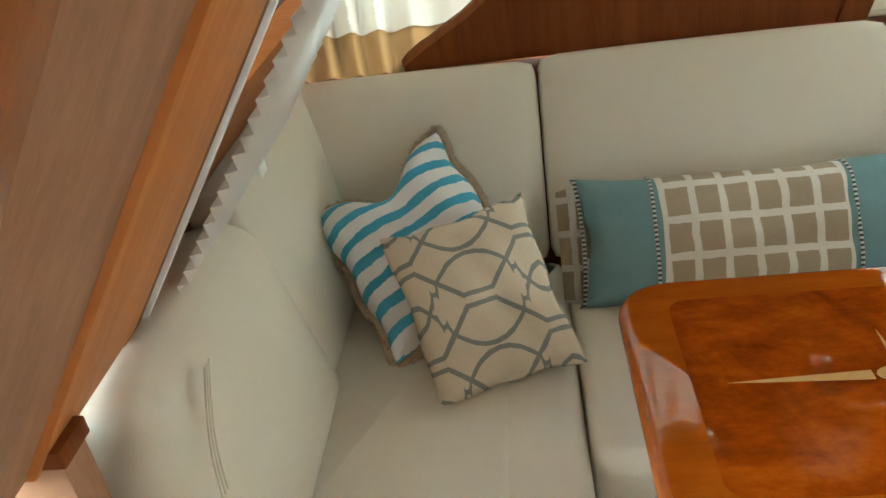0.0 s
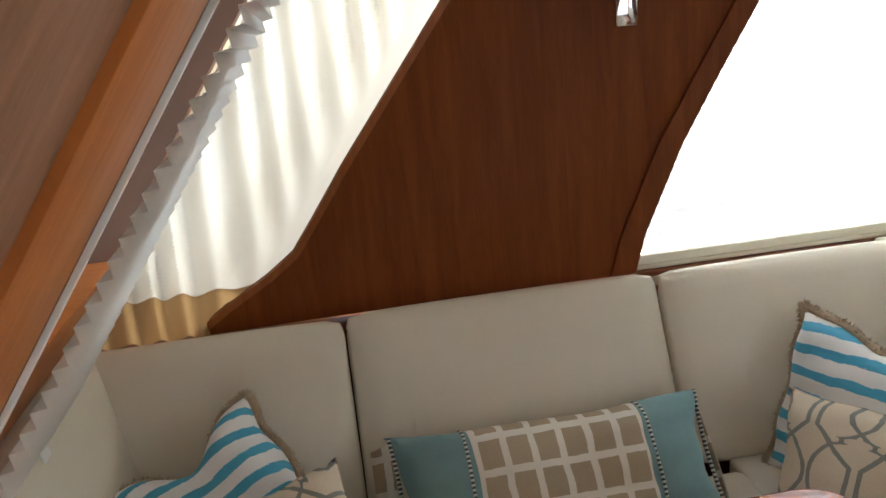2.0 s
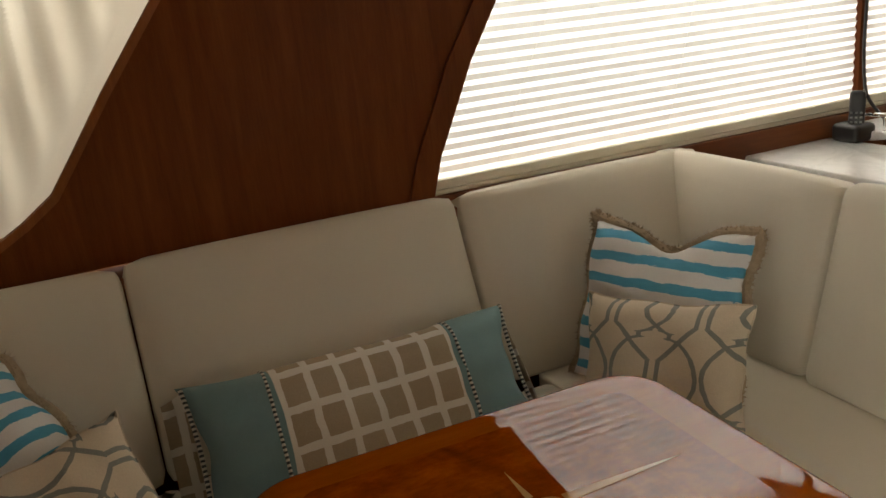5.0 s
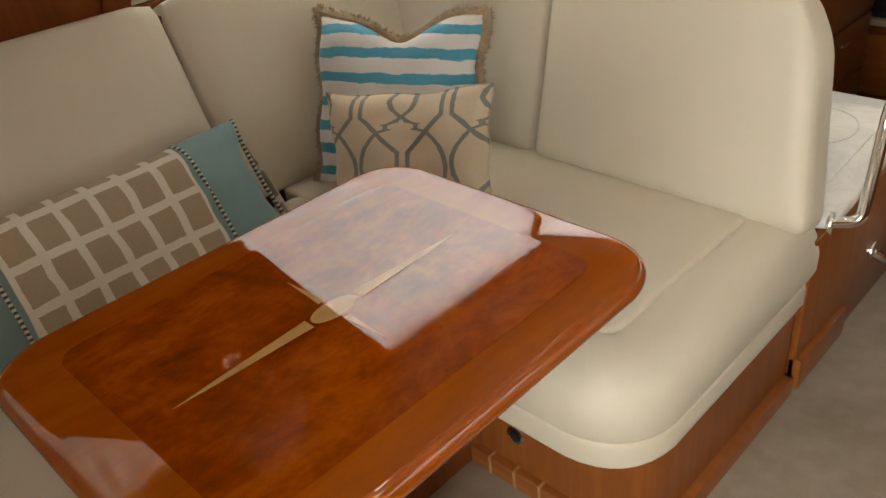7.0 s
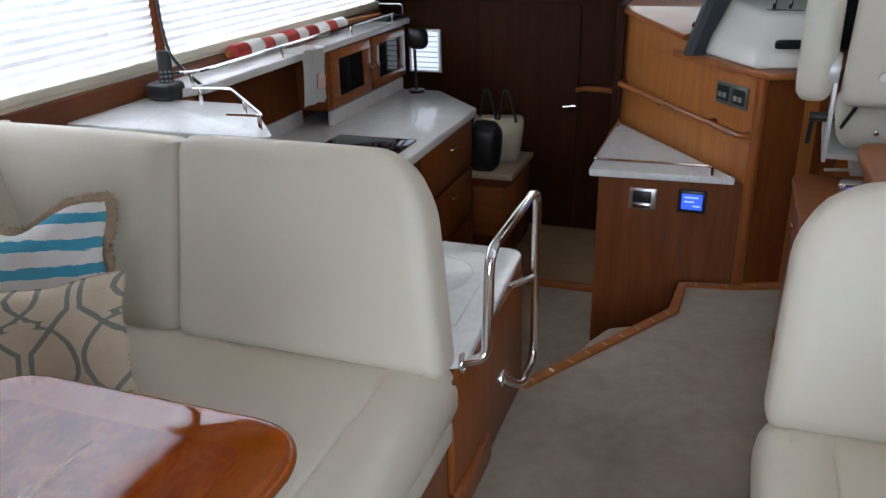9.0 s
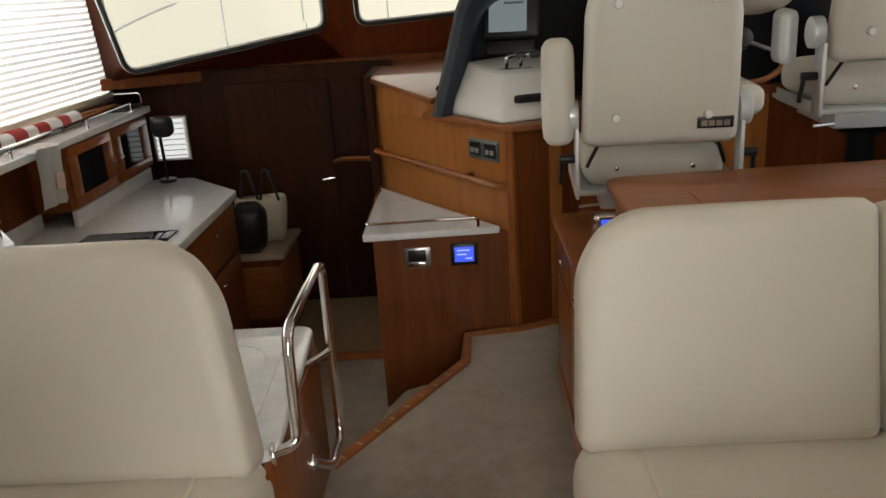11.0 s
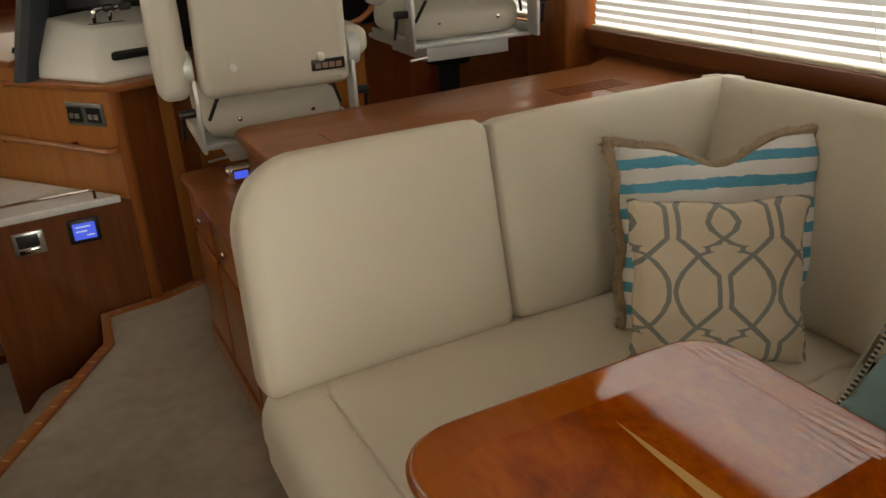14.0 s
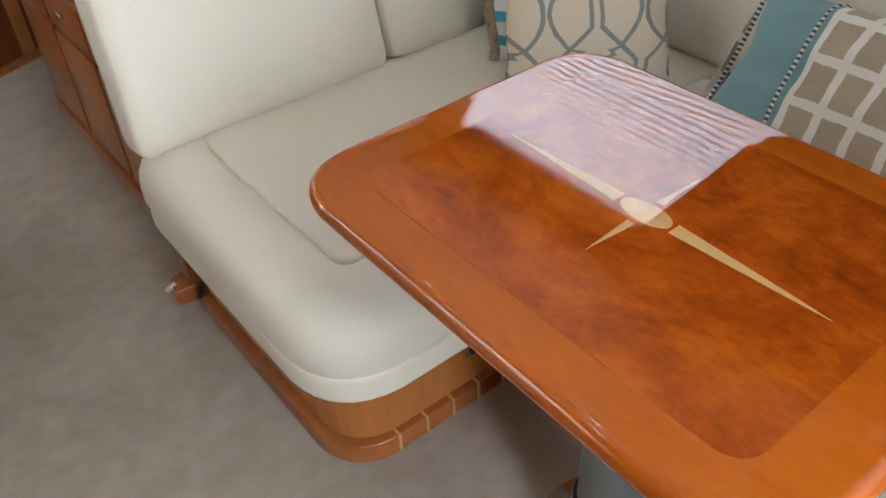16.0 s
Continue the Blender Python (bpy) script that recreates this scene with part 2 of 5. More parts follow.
def stripe_mat():
    """White cotton with brushed turquoise bands across."""
    m, nt, nn, ll, p = nodes_of("turquoise_striped_cotton")
    (x, y, z), o = local_axes(nt)
    rag = noise_tex(nt, coords(nt, (14, 14, 70)), 1.6, 5, 0.7)
    wob = noise_tex(nt, o, 5.0, 2)
    zz = calc(nt, "ADD", z, calc(nt, "ADD", calc(nt, "MULTIPLY", calc(nt, "SUBTRACT", rag, 0.5), 0.020), calc(nt, "MULTIPLY", calc(nt, "SUBTRACT", wob, 0.5), 0.02)))
    ph = calc(nt, "FRACT", calc(nt, "MULTIPLY", calc(nt, "ADD", zz, 1.02), 1 / 0.058))
    band = calc(nt, "MULTIPLY", calc(nt, "GREATER_THAN", ph, 0.28), calc(nt, "LESS_THAN", ph, 0.70))
    weave = noise_tex(nt, o, 340, 2)
    white = mixed(nt, weave, (0.68, 0.66, 0.64), (0.78, 0.77, 0.75))
    blue = mixed(nt, rag, (0.045, 0.27, 0.44), (0.10, 0.40, 0.56))
    ll.new(mixed(nt, band, white, blue), p.inputs["Base Color"])
    p.inputs["Roughness"].default_value = 0.9
    bump(nt, weave, 0.3)
    return m


def trellis_mat():
    """Cream linen with a grey trellis: straight-sided and bowed strands that cross, with a stepped shoulder."""
    m, nt, nn, ll, p = nodes_of("grey_trellis_linen")
    (x, y, z), o = local_axes(nt)
    wob = calc(nt, "MULTIPLY", calc(nt, "SUBTRACT", noise_tex(nt, o, 30, 2), 0.5), 0.005)
    u = calc(nt, "MULTIPLY_ADD", calc(nt, "ADD", x, wob), 1 / 0.212, 20.5)
    v = calc(nt, "MULTIPLY_ADD", calc(nt, "ADD", z, wob), 1 / 0.292, 20.53)
    tri = calc(nt, "MULTIPLY", calc(nt, "ABSOLUTE", calc(nt, "SUBTRACT", calc(nt, "FRACT", v), 0.5)), 2.0)
    ramped = calc(nt, "MULTIPLY", calc(nt, "SUBTRACT", tri, 0.22), 1 / 0.56)
    flat = calc(nt, "MAXIMUM", calc(nt, "MINIMUM", ramped, 1.0), 0.0)
    slope = calc(nt, "MULTIPLY", calc(nt, "GREATER_THAN", ramped, 0.0), calc(nt, "LESS_THAN", ramped, 1.0))
    straight = calc(nt, "MULTIPLY_ADD", flat, -0.385, 0.4425)
    bow = ramp(nt, tri, [(t, (k, k, k)) for t, k in ((0, 0.03), (0.15, 0.045), (0.3, 0.095), (0.46, 0.185), (0.55, 0.25), (0.57, 0.335), (0.655, 0.325), (0.675, 0.405), (0.76, 0.50), (0.87, 0.605), (1.0, 0.65))])
    wide = ramp(nt, tri, [(t, (k, k, k)) for t, k in ((0, 0.024), (0.53, 0.029), (0.545, 0.06), (0.575, 0.06), (0.59, 0.025), (0.64, 0.025), (0.655, 0.06), (0.68, 0.06), (0.70, 0.036), (1.0, 0.028))])
    lines = None
    for strand, half in ((straight, calc(nt, "MULTIPLY_ADD", slope, 0.010, 0.024)), (bow, wide)):
        for sign in (1, -1):
            w = calc(nt, "FRACT", calc(nt, "ADD", u, calc(nt, "MULTIPLY_ADD", strand, sign, 0.5)))
            hit = calc(nt, "LESS_THAN", calc(nt, "ABSOLUTE", calc(nt, "SUBTRACT", w, 0.5)), half)
            lines = hit if lines is None else calc(nt, "MAXIMUM", lines, hit)
    weave = noise_tex(nt, o, 300, 2)
    cream = mixed(nt, weave, (0.56, 0.47, 0.35), (0.68, 0.58, 0.45))
    ll.new(mixed(nt, lines, cream, mixed(nt, weave, (0.19, 0.20, 0.18), (0.27, 0.28, 0.25))), p.inputs["Base Color"])
    p.inputs["Roughness"].default_value = 0.92
    creases = noise_tex(nt, o, 9, 3, 0.5, 0.6)
    bump(nt, calc(nt, "ADD", calc(nt, "MULTIPLY", creases, 4.0), calc(nt, "ADD", weave, calc(nt, "MULTIPLY", lines, 0.4))), 0.3)
    return m


def check_mat():
    """Taupe linen with a white window-pane check."""
    m, nt, nn, ll, p = nodes_of("taupe_check_linen")
    (x, y, z), o = local_axes(nt)
    wob = calc(nt, "MULTIPLY", calc(nt, "SUBTRACT", noise_tex(nt, o, 24, 3), 0.5), 0.008)
    a = calc(nt, "LESS_THAN", calc(nt, "FRACT", calc(nt, "MULTIPLY", calc(nt, "ADD", calc(nt, "ADD", x, wob), 1.026), 1 / 0.068)), 0.25)
    b = calc(nt, "LESS_THAN", calc(nt, "FRACT", calc(nt, "MULTIPLY", calc(nt, "ADD", calc(nt, "ADD", z, wob), 1.0), 1 / 0.085)), 0.2)
    weave = noise_tex(nt, o, 340, 2)
    taupe = mixed(nt, weave, (0.33, 0.255, 0.17), (0.45, 0.36, 0.25))
    ll.new(mixed(nt, calc(nt, "MAXIMUM", a, b), taupe, mixed(nt, weave, (0.66, 0.62, 0.55), (0.76, 0.73, 0.66))), p.inputs["Base Color"])
    p.inputs["Roughness"].default_value = 0.92
    bump(nt, weave, 0.3)
    return m


def cord_mat():
    m, nt, nn, ll, p = nodes_of("black_white_cord")
    (x, y, z), o = local_axes(nt)
    k = calc(nt, "GREATER_THAN", calc(nt, "FRACT", calc(nt, "MULTIPLY", calc(nt, "ADD", z, 1.0), 1 / 0.011)), 0.5)
    ll.new(mixed(nt, k, (0.04, 0.05, 0.05), (0.62, 0.60, 0.54)), p.inputs["Base Color"])
    return m


STRIPE, TRELLIS, CHECK, CORD = stripe_mat(), trellis_mat(), check_mat(), cord_mat()

# ---- builders ----
WORLD_OF = {}


def thing(name, at, label, category, group="", kind="", m=None):
    e = new(name)
    e.empty_display_size = 0.05
    e.matrix_basis = m if m is not None else Matrix.Translation(at)
    WORLD_OF[e.name] = Matrix.Identity(4) if m is not None else e.matrix_basis.copy()
    return tagged(e, label, category, group, kind)


SHIFT = [False]


def galley_place(bm):
    """The galley units stand a little lower and further out than drawn; they end at the cabin side and the floor."""
    for v in bm.verts:
        v.co = Vector((max(-1.922, 0.10 + 1.13 * (v.co.x - 0.10)), 0.45 + 1.13 * (v.co.y - 0.45), max(-0.35, 1.467 + 1.13 * (v.co.z - 1.467))))


def part(name, bm, material, parent=None, label="", smooth=True):
    """One bmesh as one mesh object; its coordinates are the place's own, or the thing's where the thing was given a pose."""
    if SHIFT[0]:
        galley_place(bm)
    me = bpy.data.meshes.new(name)
    bmesh.ops.recalc_face_normals(bm, faces=bm.faces)
    bm.to_mesh(me)
    bm.free()
    if smooth:
        me.polygons.foreach_set("use_smooth", [True] * len(me.polygons))
        me.set_sharp_from_angle(angle=radians(38))
    me.materials.append(material)
    ob = new(name, me)
    if parent is not None:
        ob.parent = parent
        ob.matrix_parent_inverse = WORLD_OF.get(parent.name, Matrix.Identity(4)).inverted()
    if label:
        ob["label"] = label
    return ob


def bevelled(bm, edges, width, segments):
    if width > 0 and edges:
        bmesh.ops.bevel(bm, geom=list(edges), offset=width, segments=segments, affect="EDGES", profile=0.5, clamp_overlap=True)
    return bm


def box(x0, x1, y0, y1, z0, z1, bevel=0.003, segments=2, m=None):
    bm = bmesh.new()
    bmesh.ops.create_cube(bm, size=1)
    for v in bm.verts:
        v.co = Vector(((x0 + x1) / 2 + v.co.x * (x1 - x0), (y0 + y1) / 2 + v.co.y * (y1 - y0), (z0 + z1) / 2 + v.co.z * (z1 - z0)))
    bevelled(bm, bm.edges, bevel, segments)
    if m is not None:
        bm.transform(m)
    return bm


def rounded(points, radii, segments=6):
    """A 2D outline with its corners rounded."""
    out, n = [], len(points)
    for i, p in enumerate(points):
        r = radii[i] if isinstance(radii, (list, tuple)) else radii
        p, a, b = Vector(p), Vector(points[i - 1]), Vector(points[(i + 1) % n])
        if r <= 0:
            out.append(p)
            continue
        da, db = (a - p).normalized(), (b - p).normalized()
        half = da.angle(db) / 2
        cut = min(r / math.tan(half), (a - p).length * 0.49, (b - p).length * 0.49)
        s, e = p + da * cut, p + db * cut
        for k in range(segments + 1):
            t = k / segments
            out.append(s * (1 - t) ** 2 + p * (2 * t * (1 - t)) * 0.83 + (s + e) / 2 * (2 * t * (1 - t)) * 0.17 + e * t ** 2)
    return out


def inset_ring(points, d):
    """The outline moved inwards by d, along its mitres."""
    n = len(points)
    turn = sum(points[i - 1][0] * points[i][1] - points[i][0] * points[i - 1][1] for i in range(n))
    sign = 1 if turn > 0 else -1
    out = []
    for i in range(n):
        a, p, b = Vector(points[i - 1]), Vector(points[i]), Vector(points[(i + 1) % n])
        ea, eb = (p - a).normalized(), (b - p).normalized()
        na, nb = Vector((-ea.y, ea.x)) * sign, Vector((-eb.y, eb.x)) * sign
        mid = (na + nb).normalized()
        out.append(p + mid * d / max(0.5, mid.dot(na)))
    return out


def loft(points, profile, axis="z", m=None):
    """An outline drawn out along an axis, by a profile of (inset, height)."""
    points = [Vector(p) for k, p in enumerate(points) if (Vector(p) - Vector(points[k - 1])).length > 1e-5]
    bm = bmesh.new()
    put = {"z": lambda p, h: (p[0], p[1], h), "x": lambda p, h: (h, p[0], p[1]), "y": lambda p, h: (p[0], h, p[1])}[axis]
    rings = [[bm.verts.new(put(p, h)) for p in (inset_ring(points, d) if d else points)] for d, h in profile]
    bm.faces.new(rings[0])
    bm.faces.new(rings[-1])
    for a, b in zip(rings, rings[1:]):
        for i in range(len(a)):
            bm.faces.new((a[i - 1], a[i], b[i], b[i - 1]))
    if m is not None:
        bm.transform(m)
    return bm


def prism(points, lo, hi, axis="z", bevel=0.0, segments=3, which="both", m=None):
    """An outline drawn out along an axis with rounded rims. axis x: the outline is (y, z); y: (x, z)."""
    bevel = min(bevel, abs(hi - lo) * 0.49)
    if bevel <= 0:
        return loft(points, [(0, lo), (0, hi)], axis, m)
    arc = [(bevel * (1 - math.sin(a)), bevel * (1 - math.cos(a))) for a in [math.pi / 2 * k / segments for k in range(segments + 1)]]
    low = [(d, lo + h) for d, h in arc] if which in ("bottom", "both") else [(0, lo)]
    top = [(d, hi - h) for d, h in arc[::-1]] if which in ("top", "both") else [(0, hi)]
    return loft(points, low + top, axis, m)


def cushion(sx, sy, sz, r, crown=(0, 0, 0), m=None, n=9):
    """A stuffed rounded block, centred, each pair of faces bulging by crown."""
    bm = bmesh.new()
    bmesh.ops.create_cube(bm, size=2)
    bmesh.ops.subdivide_edges(bm, edges=bm.edges[:], cuts=n, use_grid_fill=True)
    half = Vector((sx / 2, sy / 2, sz / 2))
    for v in bm.verts:
        u = v.co.copy()
        w = Vector([math.copysign(abs(a) ** 0.75, a) for a in u])
        p = Vector([w[i] * half[i] for i in range(3)])
        core = Vector([max(-(half[i] - r), min(half[i] - r, p[i])) for i in range(3)])
        d = p - core
        q = core + d.normalized() * r if d.length > 1e-6 and max(abs(a) for a in u) > 0.999 else p
        for i in range(3):
            j, k = (i + 1) % 3, (i + 2) % 3
            q[i] += u[i] * crown[i] * (1 - u[j] ** 2) * (1 - u[k] ** 2)
        v.co = q
    if m is not None:
        bm.transform(m)
    return bm


def tube(points, radius, sides=10, closed=False, fillet=0.0, wobble=0.0):
    """A round bar along a line, corners filleted."""
    pts = [Vector(p) for p in points]
    if fillet:
        out = [pts[0]]
        for a, p, b in zip(pts, pts[1:], pts[2:]):
            da, db = a - p, b - p
            c = min(fillet, da.length * 0.49, db.length * 0.49)
            s, e = p + da.normalized() * c, p + db.normalized() * c
            out += [s * (1 - t) ** 2 + p * 2 * t * (1 - t) + e * t * t for t in [k / 6 for k in range(7)]]
        pts = out + [pts[-1]]
    bm, rings, n = bmesh.new(), [], len(pts)
    side = None
    for i, p in enumerate(pts):
        d = (pts[(i + 1) % n] - pts[i - 1]) if closed else (pts[min(i + 1, n - 1)] - pts[max(i - 1, 0)])
        d.normalize()
        if side is None:
            side = d.orthogonal().normalized()
        side = (side - d * side.dot(d)).normalized()
        other = d.cross(side)
        rings.append([])
        for k in range(sides):
            a = 2 * math.pi * k / sides
            rr = radius * (1 + wobble * (random.random() - 0.5))
            rings[-1].append(bm.verts.new(p + (side * math.cos(a) + other * math.sin(a)) * rr))
    for i in range(n if closed else n - 1):
        a, b = rings[i], rings[(i + 1) % n]
        for k in range(sides):
            bm.faces.new((a[k - 1], a[k], b[k], b[k - 1]))
    if not closed:
        bm.faces.new(rings[0])
        bm.faces.new(rings[-1][::-1])
    return bm


def disc(center, axis, radius, depth, sides=24, bevel=0.002, r2=None):
    bm = bmesh.new()
    bmesh.ops.create_cone(bm, cap_ends=True, segments=sides, radius1=radius, radius2=radius if r2 is None else r2, depth=depth)
    bevelled(bm, [e for e in bm.edges if len(e.link_faces) == 2 and any(len(f.verts) > 4 for f in e.link_faces)], bevel, 2)
    bm.transform(Matrix.Translation(center) @ Vector((0, 0, 1)).rotation_difference(Vector(axis)).to_matrix().to_4x4())
    return bm


def joined(*bms):
    out = bmesh.new()
    for b in bms:
        me = bpy.data.meshes.new("joined")
        b.to_mesh(me)
        b.free()
        out.from_mesh(me)
        bpy.data.meshes.remove(me)
    return out


def frame_of(center, right, up):
    """A pose whose x is right, z is up and -y faces out."""
    r = Vector(right).normalized()
    u = Vector(up)
    u = (u - r * u.dot(r)).normalized()
    n = u.cross(r)
    return Matrix.Translation(center) @ Matrix((r, n, u)).transposed().to_4x4()


def mirror_x(x):
    return -0.174 - x


# ---- the setting ----
RAKE = 0.70


def bulk_y(z, off=0.0):
    """The raked after bulkhead: its y at a height."""
    return -0.24 + RAKE * (z - 0.90) + off


def struct(name, bm, material, label, category, smooth=True):
    return tagged(part(name, bm, material, None, "", smooth), label, category, "", "structure")


STEP = [(-0.46, 2.02), (-0.46, 2.70), (-0.03, 3.40), (-0.015, 3.655), (0.22, 3.70), (0.42, 3.78)]
struct("floor", prism([(-2.05, -2.2), (2.05, -2.2), (2.05, 5.6), (0.42, 5.6)] + STEP[::-1] + [(-2.05, 2.02)], -0.36, 0.0), CARPET,
       "grey-beige cut-pile carpet over the raised saloon floor", "floor", False)
struct("floor_galley", prism([(-2.05, 2.0), (0.2, 2.0), (0.2, 4.22), (-2.05, 4.22)], -0.40, -0.35), CARPET,
       "grey carpet on the lowered galley floor", "floor", False)
struct("floor_forward", prism([(-2.05, 4.22), (0.2, 4.22), (0.2, 6.3), (-2.05, 6.3)], -0.40, -0.33), TAN_RUG,
       "tan woven matting at the foot of the companionway", "floor", False)
struct("ceiling", prism([(-2.02, -2.2), (2.02, -2.2), (2.02, 6.6), (-2.02, 6.6)], 2.36, 2.42), HEADLINER, "plain cream headliner", "ceiling", False)

# side walls below and above the windows, with the openings between
for side, name in ((-1, "port"), (1, "starboard")):
    xa, xb = sorted((side * 1.93, side * 2.02))
    struct("wall_%s_lower" % name, box(xa, xb, -2.2, 6.4, -0.4, 0.93 if side < 0 else 0.94, 0), CHERRY_H, "dark cherry cabin side below the windows", "wall", False)
    struct("wall_%s_upper" % name, box(xa, xb, -2.2, 6.4, 2.10, 2.40, 0), CHERRY_H, "dark cherry cabin side above the windows", "wall", False)
struct("wall_port_aft", prism([(-2.2, 0.93), (-0.28, 0.93), (0.54, 2.10), (-2.2, 2.10)], -2.02, -1.93, "x"), HULL, "dark cabin side beside the cockpit", "wall", False)
struct("wall_starboard_aft", prism([(-2.2, 0.94), (-0.28, 0.94), (0.54, 2.10), (-2.2, 2.10)], 1.93, 2.02, "x"), HULL, "dark cabin side beside the cockpit", "wall", False)
struct("wall_cockpit_lining", box(-2.02, 2.02, -2.3, -2.2, -0.4, 2.4, 0), HEADLINER, "plain light wall closing the cockpit", "wall", False)
struct("wall_port_forward", prism([(4.96, 0.93), (5.2, 0.93), (5.0, 2.10), (4.76, 2.10)], -2.02, -1.93, "x"), HULL, "dark cabin side forward of the galley window", "wall", False)
struct("wall_starboard_forward", prism([(3.95, 0.94), (6.4, 0.94), (6.4, 2.10), (3.95, 2.10)], 1.93, 2.02, "x"), HULL, "dark cabin side at the helm", "wall", False)


# after bulkhead, leaning forward: panel, board, window with its blind
def raked(x0, x1, z0, z1, off0, off1):
    """A slab in the bulkhead's plane, from off0 to off1 ahead of it."""
    bm = bmesh.new()
    vs = [[bm.verts.new((x, bulk_y(z, o), z)) for x, z in ((x0, z0), (x1, z0), (x1, z1), (x0, z1))] for o in (off0, off1)]
    bm.faces.new(vs[0])
    bm.faces.new(vs[1])
    for i in range(4):
        bm.faces.new((vs[0][i - 1], vs[0][i], vs[1][i], vs[1][i - 1]))
    return bevelled(bm, bm.edges[:], 0.004, 2)


PANEL_WOOD = wood("walnut_toned_panel", (0.22, 0.105, 0.058), (0.31, 0.155, 0.088), (0.41, 0.212, 0.125), (7, 2.2, 1.2), 0.6, 0.0, 0.25)
BOARD_WOOD = wood("orange_cherry_board", (0.36, 0.115, 0.03), (0.48, 0.165, 0.045), (0.58, 0.22, 0.065), (10, 1.4, 1.0), 0.45, 0.0)
for sgn, name in ((-1, "port"), (1, "starboard")):
    fx = (lambda x: x) if sgn < 0 else mirror_x
    b = thing("wall_aft_%s" % name, (fx(-0.4), bulk_y(0.95), 0.95), "raked after bulkhead of varnished cherry with a veneered panel", "wall", kind="structure")
    if sgn < 0:
        part("veneer_panel", raked(*sorted((fx(-0.415), fx(-0.12))), 0.955, 2.38, -0.05, -0.004), PANEL_WOOD, b, "greyish walnut-toned veneer panel")
    if sgn < 0:
        part("frame_board", raked(*sorted((fx(-0.705), fx(-0.40))), 0.955, 2.38, -0.05, 0.010), BOARD_WOOD, b, "lighter cherry frame board")
    part("reveal", raked(*sorted((fx(-0.775), fx(-0.71))), 0.88, 2.38, -0.10, 0.003), CHERRY, b, "dark cherry window reveal")
    part("jamb", raked(*sorted((fx(-1.02), fx(-0.78))), 0.88, 2.38, -0.12, -0.02), BOARD_WOOD, b, "light cherry jamb beside the blind")
    part("lower_panel", raked(*sorted((fx(-1.93), fx(-0.71))), 0.3, 0.90, -0.10, -0.06), CHERRY, b)
    part("head_panel", raked(*sorted((fx(-1.93), fx(-0.71))), 2.12, 2.38, -0.10, -0.03), CHERRY_X, b)
    if sgn > 0:
        continue
    part("shelf_ledge", box(-0.475, -0.408, -0.62, -0.152, 0.965, 0.992), CHERRY, b, "dark cherry ledge at the foot of the panel")
    part("locker_front", box(-0.47, -0.414, -0.60, -0.160, 0.0, 0.964), PANEL_WOOD, b, "pale veneered box by the ledge")
    # added box that keeps the doorway lamp off the cushion's end
    part("light_block", box(-0.413, -0.12, -0.60, -0.262, 0.0, 0.86, 0.004), PANEL_WOOD, b, "pale veneered box by the ledge")
    part("window_sill", raked(-1.93, -1.02, 0.88, 1.16, -0.13, -0.045), BOARD_WOOD, b, "cherry sill of the after window")
area_door_frame = thing("wall_aft_header", (0, 0.7, 2.3), "cherry header above the cockpit doorway", "wall", kind="structure")
part("header", raked(-0.12, -0.05, 0.9, 2.38, -0.05, 0.0), CHERRY_V, area_door_frame)


# ---- pleated blinds ----
def pleated(corner, pleats, depth, out):
    """A pleated sheet. corner(z) gives the two ends at a height parameter 0..1."""
    bm = bmesh.new()
    rows = []
    for k in range(2 * pleats + 1):
        t = k / (2 * pleats)
        a, b = corner(t)
        o = Vector(out) * (depth if k % 2 else 0.0)
        n = 6
        rows.append([bm.verts.new(Vector(a).lerp(Vector(b), j / n) + o + Vector((0, 0, 0.0004 * math.sin(9.1 * j + k)))) for j in range(n + 1)])
    for r, s in zip(rows, rows[1:]):
        for j in range(len(r) - 1):
            bm.faces.new((r[j], r[j + 1], s[j + 1], s[j]))
    return bm


def blind(name, corner, pleats, depth, out, material, label, cords=(), rail=True, thick=0.012, tall=0.022):
    a0, b0 = (Vector(v) for v in corner(0))
    a1, b1 = (Vector(v) for v in corner(1))
    th = thing(name, (a0 + b0) / 2, label, "window blind", "pleated window blinds")
    part("pleated_cloth", pleated(corner, pleats, depth, out), material, th, smooth=False)
    o = Vector(out) * depth * 0.5
    if rail:
        d = (b0 - a0).normalized()
        n = Vector(out).normalized()
        u = d.cross(n)
        m = Matrix.Translation((a0 + b0) / 2 + o - Vector((0, 0, 0.001 + tall / 2))) @ Matrix((d, n, u)).transposed().to_4x4()
        L = (b0 - a0).length / 2
        part("bottom_rail", joined(box(-L, L, -thick, thick * 1.6, -tall / 2, tall * 0.12, 0.003, 2, m), box(-L, L, -thick, thick * 1.25, tall * 0.16, tall / 2, 0.003, 2, m)) if tall > 0.03 else box(-L, L, -thick, thick * 1.6, -tall / 2, tall / 2, 0.004, 2, m), RAIL_CREAM, th, "cream aluminium bottom rail")
        m2 = Matrix.Translation((a1 + b1) / 2 + o) @ Matrix((d, n, u)).transposed().to_4x4()
        L2 = (b1 - a1).length / 2
        part("head_rail", box(-L2, L2, -thick, thick, -0.014, 0.014, 0.004, 2, m2), TRACK, th)
    for f in cords:
        part("lift_cord", tube([a0.lerp(b0, f) + Vector(out) * depth * 1.1, a1.lerp(b1, f) + Vector(out) * depth * 1.1], 0.0012, 5), TRACK, th)
    return th


